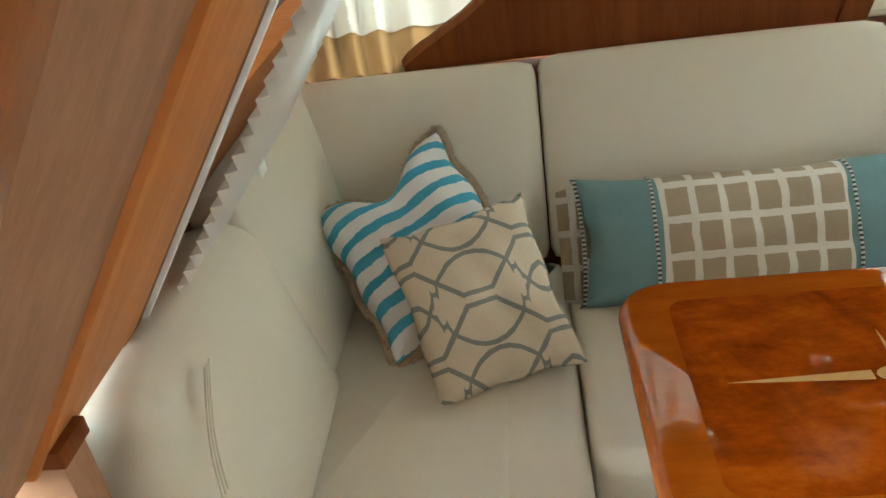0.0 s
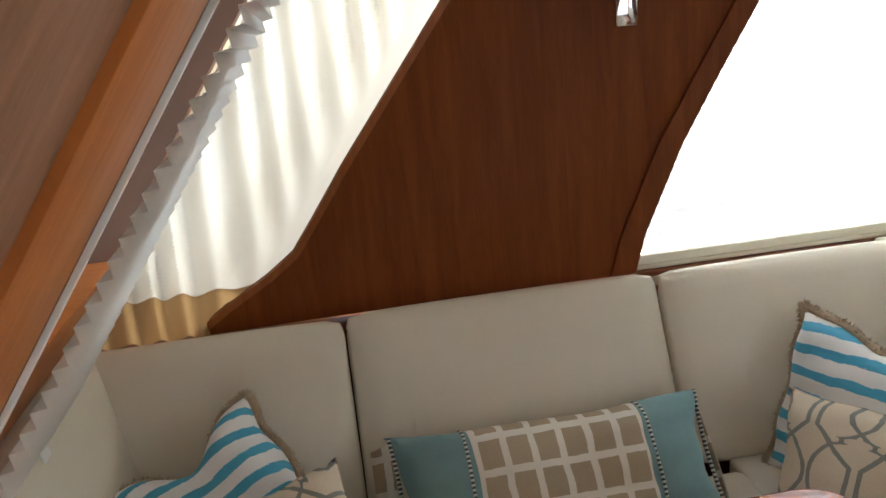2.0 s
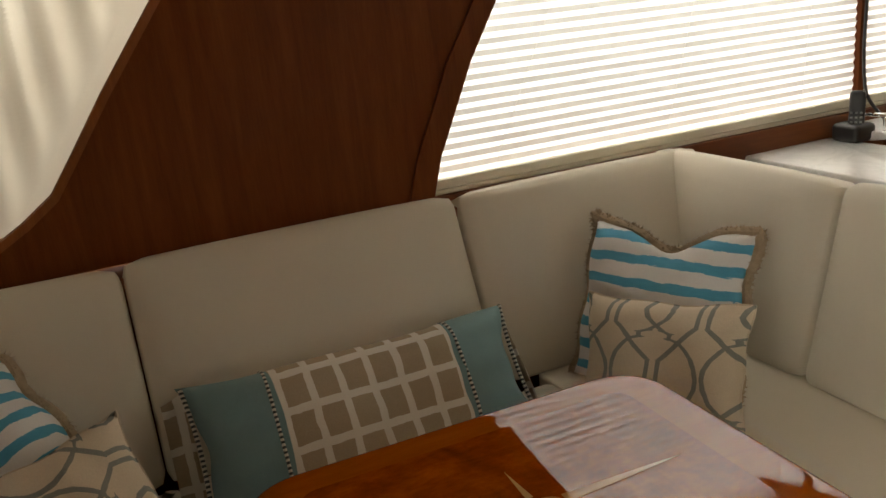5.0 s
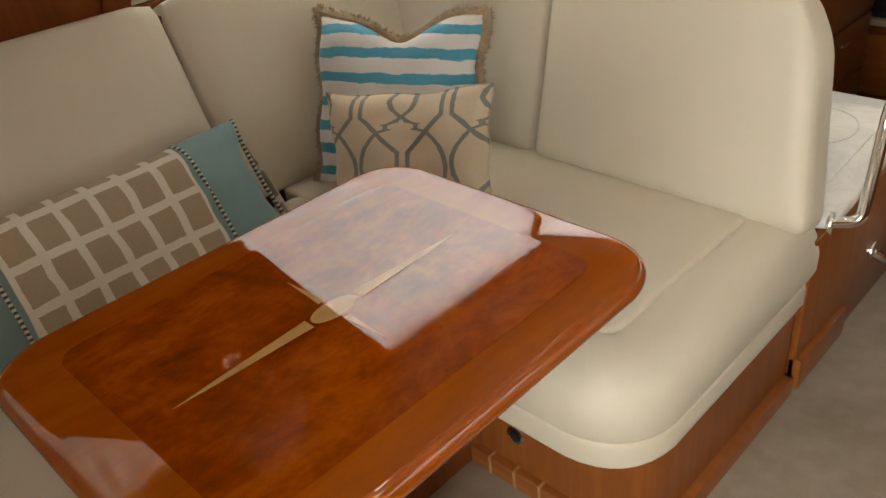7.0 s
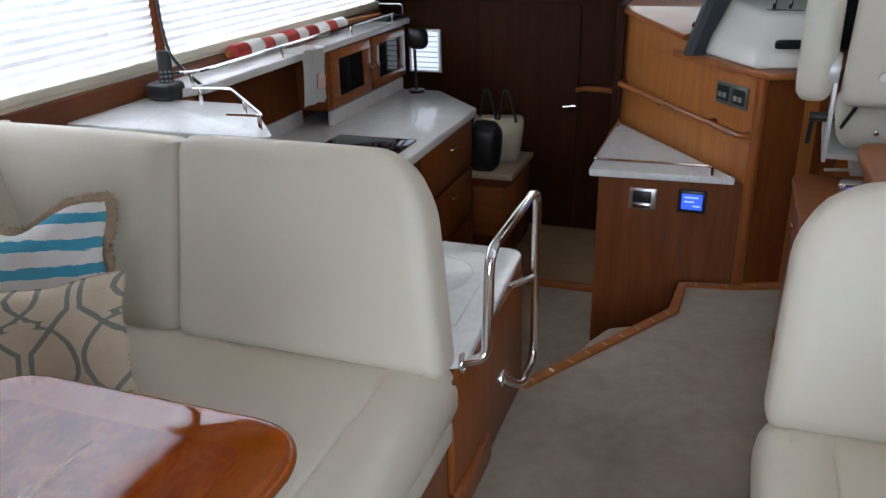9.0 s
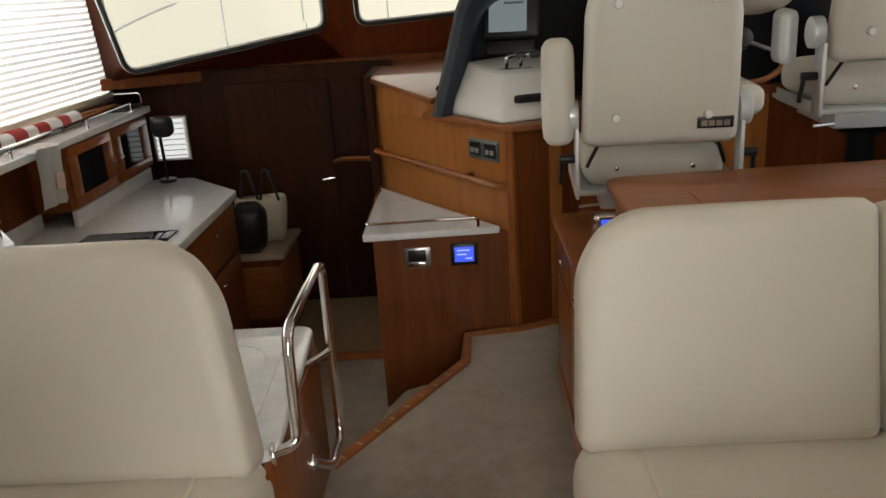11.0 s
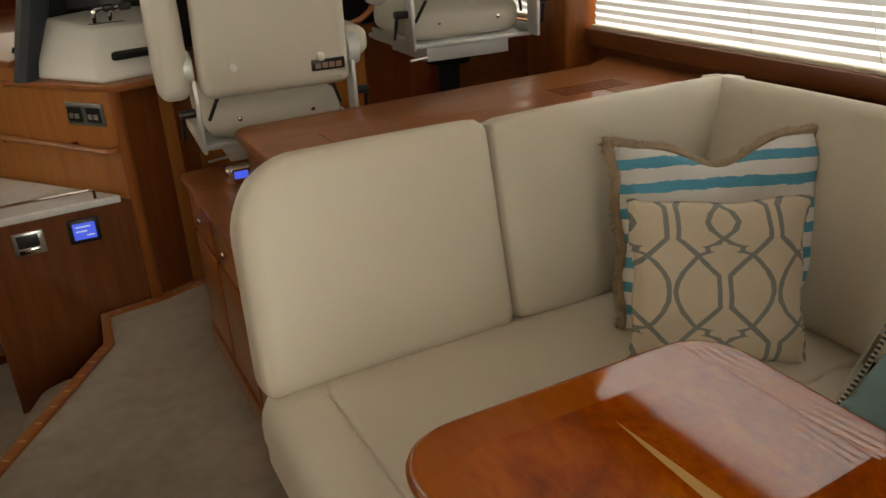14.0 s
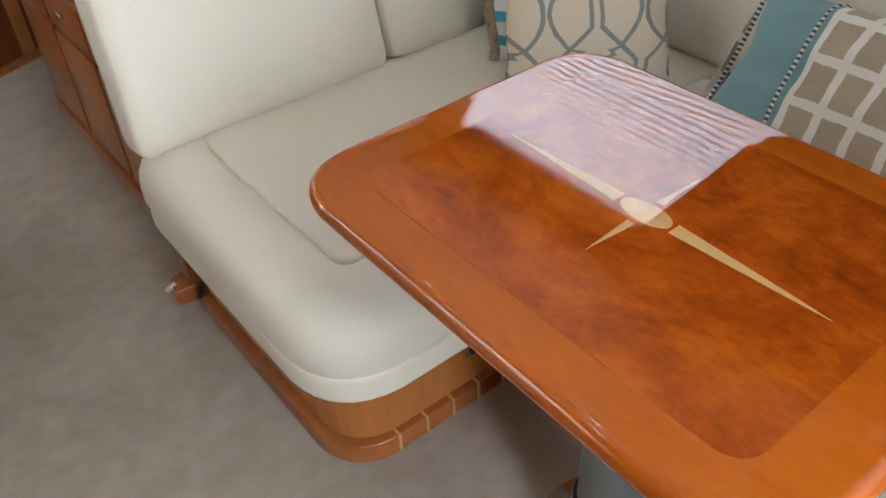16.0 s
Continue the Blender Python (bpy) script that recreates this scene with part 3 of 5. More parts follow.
def port_edge(z):
    """The forward, curved edge of the port wood panel: y at a height."""
    pts = ((0.93, 1.30), (1.05, 1.335), (1.32, 1.462), (1.63, 1.655), (2.11, 1.976))
    for (za, ya), (zb, yb) in zip(pts, pts[1:]):
        if z <= zb:
            return ya + (yb - ya) * (z - za) / (zb - za)
    return pts[-1][1]


zl, zh = 0.985, 2.06
blind("pleated_blind", lambda t: ((-1.925, port_edge(zl + t * (zh - zl)) - 0.005, zl + t * (zh - zl)), (-1.925, 2.955, zl + t * (zh - zl))), 35, 0.0066, (1, 0, 0), BLIND,
      "white pleated blind lowered over the port saloon window", (0.12, 0.5, 0.85), True, 0.012, 0.044)
blind("pleated_blind", lambda t: ((-1.925, 2.985, zl + t * (zh - zl)), (-1.925, 4.96 - 0.20 * t, zl + t * (zh - zl))), 35, 0.0066, (1, 0, 0), BLIND,
      "white pleated blind lowered over the galley window", (0.2, 0.8), True, 0.012, 0.044)
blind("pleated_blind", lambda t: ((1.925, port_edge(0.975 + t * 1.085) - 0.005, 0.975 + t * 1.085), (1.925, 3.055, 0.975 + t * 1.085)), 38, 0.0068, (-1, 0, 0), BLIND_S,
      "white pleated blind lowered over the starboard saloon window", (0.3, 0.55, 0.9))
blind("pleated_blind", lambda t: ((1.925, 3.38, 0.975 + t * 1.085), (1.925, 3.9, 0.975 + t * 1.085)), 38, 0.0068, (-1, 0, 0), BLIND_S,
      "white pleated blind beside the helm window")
for sgn in (-1, 1):
    fx = (lambda x: x) if sgn < 0 else mirror_x
    def aft_corner(t, fx=fx):
        z = 0.875 + t * 1.23
        return (fx(-0.86), bulk_y(z, 0.03), z), (fx(-1.64), bulk_y(z, 0.03), z)
    ab = blind("pleated_blind", aft_corner, 44, 0.017, (0, 0.82, -0.57), BLIND, "white pleated blind on the raked after window", (), True, 0.014)
    if sgn < 0:
        part("side_track", raked(-0.80, -0.785, 0.90, 2.3, -0.03, 0.012), TRACK, ab, "white aluminium side track")
        part("knob", box(-1.36, -1.31, bulk_y(0.93, 0.03), bulk_y(0.93, 0.06), 0.91, 0.945, 0.006, 3), TRACK, ab, "white plastic pull")
        part("rail_end", box(-0.862, -0.80, bulk_y(0.9, -0.01), bulk_y(0.9, 0.045), 0.872, 0.902, 0.004), TRACK, ab, "white plastic end cap")

# window posts and sills
post = thing("window_post", (-1.93, 2.97, 0.95), "dark cherry post between the port windows", "window post", kind="structure")
part("post", box(-1.99, -1.90, 2.955, 2.985, 0.93, 2.1), CHERRY, post)
pil = thing("window_pillar", (1.88, 3.2, 0.9), "varnished cherry pillar between starboard windows", "pillar", kind="structure")
part("pillar", box(1.80, 1.99, 3.075, 3.36, 0.2, 2.3, 0.02, 3), CHERRY_V, pil)
struct("sill_port", box(-1.93, -1.888, 1.31, 4.95, 0.80, 0.940, 0.005), CHERRY_H, "cherry sill under the port windows", "window sill")
struct("sill_starboard", box(1.88, 1.93, 1.31, 3.07, 0.90, 0.962, 0.006), CHERRY_H, "cherry sill under the starboard window", "window sill")
struct("soffit_port", prism([(0.77, 2.075), (0.90, 2.36), (4.7, 2.36), (4.7, 2.075)], -1.92, -1.60, "x", 0.006), CHERRY_H, "dark cherry soffit box over the port windows", "soffit")
struct("soffit_trim", prism([(0.755, 2.068), (0.885, 2.36), (0.905, 2.36), (0.775, 2.068)], -1.92, -1.597, "x", 0.003), CHERRY_L, "light edge strip on the soffit's end", "trim")
struct("curtain_track", tube([(-1.86, -0.25, 2.10), (-1.86, 0.80, 2.10)], 0.009, 8), BLACK, "black curtain track", "curtain track")

# port wood panel between curtain and blind
edge = [(0.075, 0.955), (0.15, 1.005), (0.27, 1.075), (0.345, 1.13), (0.40, 1.205), (0.50, 1.345), (0.60, 1.475), (0.80, 1.735), (1.00, 1.99), (1.105, 2.10)]
fwd = [(port_edge(z), z) for z in (2.10, 1.9, 1.7, 1.5, 1.3, 1.15, 1.05, 0.94)]
pp = thing("wall_panel", (-1.9, 0.9, 0.93), "dark cherry side panel with an ogee edge between curtain and blind", "wall panel", kind="structure")
part("panel", prism(edge + fwd + [(0.075, 0.93)], -1.92, -1.898, "x", 0.003), CHERRY, pp)
part("edge_strip", prism([(y + 0.002, z) for y, z in edge] + [(y + 0.014, z - 0.016) for y, z in edge[::-1]], -1.90, -1.893, "x"), CHERRY_V, pp, "lighter edge strip")
part("border_board", prism([(port_edge(z), z) for z in (0.94, 1.05, 1.15, 1.3, 1.5, 1.7, 1.9, 2.10)] + [(port_edge(z) - 0.075, z) for z in (2.10, 1.9, 1.7, 1.5, 1.3, 1.15, 1.05, 0.94)], -1.90, -1.888, "x", 0.003), CHERRY, pp, "raised dark border board")

sp_ = thing("wall_panel_starboard", (1.9, 0.9, 0.93), "dark cherry side panel abaft the starboard window", "wall panel", kind="structure")
part("panel", prism(fwd + [(-0.25, 0.94), (0.54, 2.10)], 1.898, 1.925, "x", 0.003), CHERRY, sp_)
part("border_board", prism([(port_edge(z), z) for z in (0.94, 1.05, 1.3, 1.5, 1.7, 1.9, 2.10)] + [(port_edge(z) - 0.075, z) for z in (2.10, 1.9, 1.7, 1.5, 1.3, 1.05, 0.94)], 1.888, 1.90, "x", 0.003), CHERRY, sp_, "raised dark border board")


# ---- curtain ----
def pleats_sheet(z0, z1, off):
    bm, rows = bmesh.new(), []
    n = 150
    levels = max(6, int((z1 - z0) / 0.012))
    for k in range(levels + 1):
        z = z0 + (z1 - z0) * k / levels
        row = []
        for j in range(n + 1):
            s = j / n
            lo, hi = bulk_y(z, 0.0) - 0.04, min(1.12, 0.42 + 0.73 * max(0, z - 1.05))
            y = lo + (hi - lo) * s
            deep = 0.052 + 0.014 * math.sin(9.0 * y + 1)
            ph = y / 0.088 + 0.22 * math.sin(7 * y + 1.3 * z) + 0.10 * math.sin(19 * y)
            x = -1.932 + off - 0.04 * max(0, (s - 0.8) / 0.2) + min(1, max(0, (hi - 0.17 - y) / 0.10)) * deep * (0.5 + 0.5 * math.sin(2 * math.pi * ph)) * (0.7 + 0.3 * (z - 1.0))
            row.append(bm.verts.new((x, y, z)))
        rows.append(row)
    for r, s in zip(rows, rows[1:]):
        for j in range(n):
            bm.faces.new((r[j], r[j + 1], s[j + 1], s[j]))
    return bm


cu = thing("curtain", (-1.9, 0.3, 0.93), "cream pleated curtain with ochre bands, drawn over the after window", "curtain")
part("cloth", pleats_sheet(1.045, 1.99, 0.0), CURTAIN, cu)
part("lower_band", pleats_sheet(0.925, 1.047, 0.003), CURTAIN_BAND, cu, "ochre band along the hem")
part("upper_band", pleats_sheet(1.988, 2.10, 0.003), CURTAIN_BAND, cu, "ochre band under the track")


# ---- settees ----
def end_cushion(x_in, x_foot, x_top, h, t, f, side, m, corner=0.17, soft=0.04):
    """A back cushion whose free upper corner is a wide curve. It runs from x_in to x_foot; side: where it leans."""
    bm = cushion(1.0, t, h, soft, (0, 0.014, 0.004), None, 19)
    L = abs(x_foot - x_in)
    power = math.log(2) / -math.log(1 - 0.293 * soft / corner)
    for v in bm.verts:
        x, z = (v.co.x + 0.5) * L, v.co.z + h / 2
        a, b = (x - (L - corner)) / corner, (z - (h - corner)) / corner
        if a > 0 and b > 0:
            k = (a ** power + b ** power) ** (1 / power) / math.hypot(a, b)
            x, z = L - corner + a * k * corner, h - corner + b * k * corner
        x += (x_top - x_foot) * (x / L) ** 2 * z / h
        v.co = Vector((f(x_in + x), v.co.y + side * t / 2, z))
    bm.transform(m)
    return bm


ROLL = [(0.030, 0.306), (0.009, 0.316), (0.0, 0.340), (0.0, 0.375), (0.005, 0.408), (0.018, 0.437), (0.038, 0.456), (0.065, 0.466), (0.100, 0.469), (0.127, 0.4675), (0.136, 0.4645), (0.141, 0.461)]


def settee(side):
    port = side < 0
    f = (lambda x: x) if port else mirror_x
    seam = 1.94 if port else 1.975
    s = thing("settee", (f(-1.2), 1.0, 0), "U-shaped cream leather settee on a cherry base round the %s table" % ("port" if port else "starboard"), "settee", "settees")

    def outline(pts, radii):
        pts = [(f(x), y) for x, y in pts]
        return rounded(pts, radii, 8)

    # cherry base and toe rail
    base = [(-1.9, -0.25), (-0.62, -0.25), (-0.62, 0.42), (-0.91, 0.42), (-0.91, 1.37), (-0.468, 1.37), (-0.468, 2.0), (-1.9, 2.0)]
    part("base", prism(outline(base, (0, 0, 0.05, 0.03, 0.03, 0.11, 0, 0)), 0.0, 0.258), CHERRY_V if port else CHERRY_L, s, "varnished cherry base")
    toe = [(-0.93, 1.352), (-0.445, 1.352), (-0.445, 2.0), (-0.6, 2.0), (-0.6, 1.45), (-0.93, 1.45)]
    tr = part("toe_rail", prism(outline(toe, (0, 0.12, 0, 0, 0, 0)), 0.0, 0.05, bevel=0.004, which="top"), CHERRY_X, s, "cherry toe rail with pale inlays")
    for i in range(5):
        x = f(-0.57 - i * 0.07)
        part("inlay", box(x - 0.003, x + 0.003, 1.349, 1.376, 0.0, 0.0515, 0), INLAY, tr)
    xk = f(-0.78)
    lk = part("lock", disc((xk, 1.368, 0.15), (0, -1, 0), 0.024, 0.012), CHROME, s, "round chrome flush latch")
    part("lock_eye", disc((xk, 1.361, 0.15), (0, -1, 0), 0.014, 0.004), BLACK, lk)
    # forward arm: band, seat with a rolled border, loose inner cushion
    front = 1.295 if port else 1.290
    rim_x = -0.450 if port else -0.400
    arm = [(-1.60, front), (rim_x, front), (rim_x, 2.08), (-1.60, 2.08)]
    part("seat_band", prism(outline([(-1.60, front + 0.012), (rim_x - 0.010, front + 0.012), (rim_x - 0.010, 2.06), (-1.6, 2.06)], (0, 0.15, 0, 0)), 0.240, 0.312, bevel=0.014, segments=3), LEATHER, s, "piped leather band")
    part("seat_cushion", loft(outline(arm, (0, 0.16, 0.05, 0)), ROLL), LEATHER, s, "cream leather seat with rolled edge")
    inner = [(-1.62, front + 0.139), (rim_x - 0.139, front + 0.139), (rim_x - 0.139, 2.0), (-1.62, 2.0)]
    part("seat_insert", prism(outline(inner, (0.03, 0.04, 0.03, 0.03)), 0.42, 0.472, bevel=0.012, segments=4, which="top"), LEATHER, s, "inset seat pad")
    # side run and after arm
    part("seat_cushion", prism(outline([(-1.62, 0.492), (-0.88, 0.492), (-0.88, front + 0.02), (-1.62, front + 0.02)], 0.036), 0.26, 0.470, bevel=0.03, segments=4), LEATHER, s)
    part("seat_cushion", prism(outline([(-1.62, -0.12), (-0.60, -0.12), (-0.60, 0.488), (-1.62, 0.488)], (0, 0.05, 0.12, 0.02)), 0.26, 0.466, bevel=0.045, segments=5), LEATHER, s)
    part("seat_insert", prism(outline([(-1.60, -0.10), (-0.70, -0.10), (-0.70, 0.335), (-0.93, 0.335), (-1.60, 0.335)], (0.02, 0.02, 0.05, 0.1, 0.02)), 0.43, 0.473, bevel=0.018, segments=4, which="top"), LEATHER, s)
    # backs: run along the hull, leaning outwards
    t_back = 0.125

    def back(x0, x1, y0, y1, top, lean, along, crown=0.016, radius=0.032, low=0.455):
        """A back cushion whose face foot runs from (x0, y0) to (x1, y1)."""
        a, b = Vector((f(x0), y0, 0)), Vector((f(x1), y1, 0))
        d = (b - a).normalized()
        out = Vector((f(along[0]) - f(0), along[1], 0)).normalized()
        h = (top - low) / math.cos(lean)
        up = Vector((0, 0, 1)) * math.cos(lean) + out * math.sin(lean)
        n = d.cross(up)
        m = Matrix.Translation((a + b) / 2 + Vector((0, 0, low)) + up * h / 2 + out * (t_back / 2)) @ Matrix((d, up.cross(d), up)).transposed().to_4x4()
        return cushion((b - a).length - 0.004, t_back, h, radius, (0.0, crown, 0.006), m, 11)

    lean_side, lean_end = radians(24), radians(13)
    splits = (0.455, 1.325)
    part("back_cushion", back(-1.575, -1.575, -0.30, splits[0], 0.936, lean_side, (-1, 0)), LEATHER, s)
    part("back_cushion", back(-1.575, -1.575, splits[0], splits[1], 0.944, lean_side, (-1, 0), 0.012), LEATHER, s)
    part("back_cushion", back(-1.575, -1.575, splits[1], seam + 0.22, 0.941, lean_side, (-1, 0)), LEATHER, s)
    cut = -1.19 if port else -1.055
    part("back_cushion", back(-1.90, cut, seam, seam, 0.946, lean_end, (0, 1)), LEATHER, s)
    # forward inboard back: one large cushion with a big rounded upper corner
    xb, xt = (-0.455, -0.545) if port else (-0.41, -0.43)
    part("back_cushion", end_cushion(cut + 0.003, xb, xt, 0.52, 0.135, f, 1, Matrix.Translation((0, seam, 0.462)) @ Matrix.Rotation(-lean_end, 4, "X")), LEATHER, s, "large end cushion with rounded corner")
    # after arm backs
    part("back_cushion", back(-1.155, -1.90, -0.045, -0.045, 0.955, radians(15), (0, -1)), LEATHER, s)
    part("back_cushion", end_cushion(-1.152, -0.485, -0.53, 0.50, 0.20, f, -1, Matrix.Translation((0, -0.015, 0.455)) @ Matrix.Rotation(radians(15), 4, "X"), 0.15, 0.085), LEATHER, s, "end cushion with stitched seams")
    if port:
        for k in range(3):
            x = 0.011 * k
            pts = [(-0.715 + 0.14 * q + 0.02 * math.sin(math.pi * q) + x, -0.098 + 0.036 * q, 0.885 - 0.135 * q) for q in [i / 8 for i in range(9)]]
            part("stitching", tube(pts, 0.0022, 5), LEATHER, s)
    # backing boards
    part("back_board", box(*sorted((f(-1.93), f(-1.80))), -0.25, 2.2, 0.25, 0.925, 0.004), CHERRY_H, s)
    part("back_board", box(*sorted((f(-1.9), f(-0.70))), seam + 0.19, seam + 0.225, 0.0, 0.90, 0.004), CHERRY_X, s)
    return s


settee(-1)
settee(1)


# ---- tables ----
def table(cx, cy):
    t = thing("dining_table", (cx, cy, 0), "high-gloss cherry table with compass inlay on a grey pedestal", "table", "saloon tables")
    hw, hl = 0.308, 0.402
    out = rounded([(cx - hw, cy - hl), (cx + hw, cy - hl), (cx + hw, cy + hl), (cx - hw, cy + hl)], 0.10, 10)
    top = part("tabletop", prism(out, 0.706, 0.744, bevel=0.0185, segments=6), TABLE_EDGE, t, "glossy lighter border")
    fw, fl = hw - 0.075, hl - 0.088
    fld = rounded([(cx - fw, cy - fl), (cx + fw, cy - fl), (cx + fw, cy + fl), (cx - fw, cy + fl)], 0.035, 6)
    part("veneer_field", prism(fld, 0.7435, 0.7446), TABLE_FIELD, top, "darker burl veneer field", False)
    z0, z1 = 0.7446, 0.7451
    for d in (-1, 1):
        part("compass_needle", prism([(cx - 0.011, cy + d * 0.045), (cx + 0.011, cy + d * 0.045), (cx + 0.004, cy + d * 0.20), (cx, cy + d * 0.262), (cx - 0.004, cy + d * 0.20)], z0, z1), INLAY, top, "pale maple needle", False)
        part("compass_arm", prism([(cx + d * 0.028, cy - 0.006), (cx + d * 0.028, cy + 0.006), (cx + d * 0.112, cy)], z0, z1), INLAY, top, "pale maple cross arm", False)
    ring = [(cx + 0.020 * math.cos(a), cy + 0.040 * math.sin(a)) for a in [2 * math.pi * k / 28 for k in range(28)]]
    part("compass_boss", prism(ring, z0, z1), INLAY, top, "pale maple oval", False)
    part("apron", box(cx - 0.2, cx + 0.2, cy - 0.28, cy + 0.28, 0.665, 0.70, 0.006), CHERRY_H, t)
    part("pedestal", disc((cx, cy - 0.02, 0.34), (0, 0, 1), 0.062, 0.66, 32, 0.0), GREY_POST, t, "grey painted telescopic post")
    part("pedestal_collar", disc((cx, cy - 0.02, 0.065), (0, 0, 1), 0.086, 0.10, 32, 0.012, 0.074), CHROME, t, "polished collar")
    part("collar_ring", disc((cx, cy - 0.02, 0.121), (0, 0, 1), 0.070, 0.012, 32, 0.003), BLACK, t, "black sealing ring")
    part("pedestal_foot", disc((cx, cy - 0.02, 0.009), (0, 0, 1), 0.125, 0.018, 36, 0.006), CHROME, t, "polished floor plate")
    return t


table(-0.747, 0.955)
table(0.573, 0.970)


# ---- pillows ----
def pillow_bm(w, h, t, notch=0.0, ears=0.03, n=26, wave=0.003):
    """A knife-edge pillow in x and z, thick in y; notch is the dent in the top edge."""
    bm, rows = bmesh.new(), {}
    for s in (-1, 1):
        for i in range(n + 1):
            for j in range(n + 1):
                u, v = 2 * i / n - 1, 2 * j / n - 1
                if s == 1 and (i in (0, n) or j in (0, n)):
                    rows[s, i, j] = rows[-1, i, j]
                    continue
                x = u * (w / 2) * (1 - ears * (1 - v * v) * abs(u))
                z = v * (h / 2) * (1 - ears * (1 - u * u) * abs(v))
                x += wave * math.sin(8.5 * v + 1.7 * w * 10) * abs(u) ** 3
                z += wave * math.sin(7.0 * u + 9 * h) * abs(v) ** 3
                top = max(0, v)
                z -= notch * math.exp(-(abs(u) / 0.50) ** 1.9) * top ** 2.5
                thick = (max(0, 1 - u ** 4) * max(0, 1 - v ** 4)) ** 0.55
                thick *= 1 - 0.45 * (notch > 0) * math.exp(-(u / 0.3) ** 2) * top
                wr = 0.006 * math.sin(7 * u + 3 * v) * (1 - u * u) + 0.004 * math.sin(11 * v - 4 * u)
                y = s * (t / 2 * thick) + wr * thick
                rows[s, i, j] = bm.verts.new((x, y, z))
        for i in range(n):
            for j in range(n):
                q = [rows[s, i, j], rows[s, i + 1, j], rows[s, i + 1, j + 1], rows[s, i, j + 1]]
                bm.faces.new(q if s < 0 else q[::-1])
    edge = [rows[-1, i, 0].co.copy() for i in range(n)] + [rows[-1, n, j].co.copy() for j in range(n)]
    edge += [rows[-1, i, n].co.copy() for i in range(n, 0, -1)] + [rows[-1, 0, j].co.copy() for j in range(n, 0, -1)]
    return bm, edge


def fringe(edge, radius):
    """Fuzzy brush trim: a rope with many short tufts."""
    rope = tube(edge, radius * 0.85, 8, True, 0, 0.55)
    n = len(edge)
    for i in range(n):
        a, b = edge[i], edge[(i + 1) % n]
        for k in range(64):
            p = a.lerp(b, random.random())
            d = Vector((random.gauss(0, 1), random.gauss(0, 1), random.gauss(0, 1))).normalized()
            q = p + d * radius * random.uniform(0.95, 1.55)
            sdir = d.orthogonal().normalized() * 0.0035
            rope.faces.new([rope.verts.new(p + d * radius * 0.5 + sdir), rope.verts.new(p + d * radius * 0.5 - sdir), rope.verts.new(q)])
    return rope


def striped_pillow(m, w=0.49, h=0.46, dent=0.062):
    p = thing("throw_pillow", None, "white throw pillow with turquoise stripes and tan brush fringe", "pillow", "striped pillows", m=m)
    bm, edge = pillow_bm(w, h, 0.19, dent, 0.065, 26, 0.006)
    part("cover", bm, STRIPE, p)
    part("fringe", fringe(edge, 0.0165), TAN_TRIM, p, "tan brush fringe")
    return p


def trellis_pillow(m, w=0.39, h=0.37):
    p = thing("throw_pillow", None, "cream linen throw pillow with grey trellis print", "pillow", "trellis pillows", m=m)
    bm, edge = pillow_bm(w, h, 0.16, 0.0, 0.085)
    part("cover", bm, TRELLIS, p)
    part("seam", tube(edge, 0.0025, 6, True), TRELLIS, p)
    return p


def lumbar_pillow(m, open_end, w=0.81, h=0.32):
    p = thing("lumbar_pillow", None, "long teal lumbar pillow with taupe check centre and flanged ends", "pillow", "lumbar pillows", m=m)
    bm, edge = pillow_bm(w, h, 0.19, 0.0, 0.09, 34)
    body = part("cover", bm, TEAL, p)
    bm, e2 = pillow_bm(w, h, 0.193, 0.0, 0.09, 34)
    for v in list(bm.verts):
        if abs(v.co.x) > 0.225:
            bm.verts.remove(v)
    part("check_panel", bm, CHECK, body, "taupe panel with white check")
    for sgn in (-1, 1):
        pts = []
        for k in range(25):
            v = 2 * k / 24 - 1
            u = 0.222 / (w / 2)
            pts.append((sgn * 0.222, -0.0965 * (max(0, 1 - u ** 4) * max(0, 1 - v ** 4)) ** 0.55 - 0.001, v * h / 2 * (1 - 0.09 * (1 - u * u) * abs(v))))
        part("cord", tube(pts, 0.004, 6), CORD, p, "black and white twisted cord")
        part("cord", tube([(sgn * (w / 2 - 0.01 - 0.012 * (1 - (2 * k / 20 - 1) ** 2)), -0.006, (2 * k / 20 - 1) * h * 0.49) for k in range(21)], 0.005, 6), CORD, p)
        fl, cols = bmesh.new(), []
        for i in range(5):
            cols.append([fl.verts.new((sgn * (w / 2 - 0.016 + (0.013 if sgn == open_end else 0.004) * i), 0.004 + 0.012 * math.sin(0.9 * i + 5 * j / 12), (2 * j / 12 - 1) * h * (0.47 - 0.012 * i))) for j in range(13)])
        for a, b in zip(cols, cols[1:]):
            for j in range(12):
                fl.faces.new((a[j], a[j + 1], b[j + 1], b[j]))
        bmesh.ops.solidify(fl, geom=fl.faces[:], thickness=0.006)
        part("flange", fl, CHECK, p, "flat taupe check flange")
    return p


striped_pillow(frame_of((-1.425, 0.135, 0.660), (-0.30, 0.80, 0.36), (-0.72, -0.30, 0.55)), 0.39, 0.47, 0.10)
trellis_pillow(frame_of((-1.215, 0.290, 0.620), (0.60, 0.28, -0.74), (-0.42, 0.64, 0.34)), 0.40, 0.335)
lumbar_pillow(frame_of((-1.465, 0.915, 0.592), (0.0, 1, 0), (-0.60, 0, 0.80)), -1)
striped_pillow(frame_of((-1.40, 1.695, 0.668), (0.88, 0.46, 0), (-0.16, 0.30, 0.85)), 0.44, 0.44)
trellis_pillow(frame_of((-1.235, 1.565, 0.596), (0.80, 0.52, 0.04), (-0.18, 0.30, 0.85)), 0.40, 0.335)
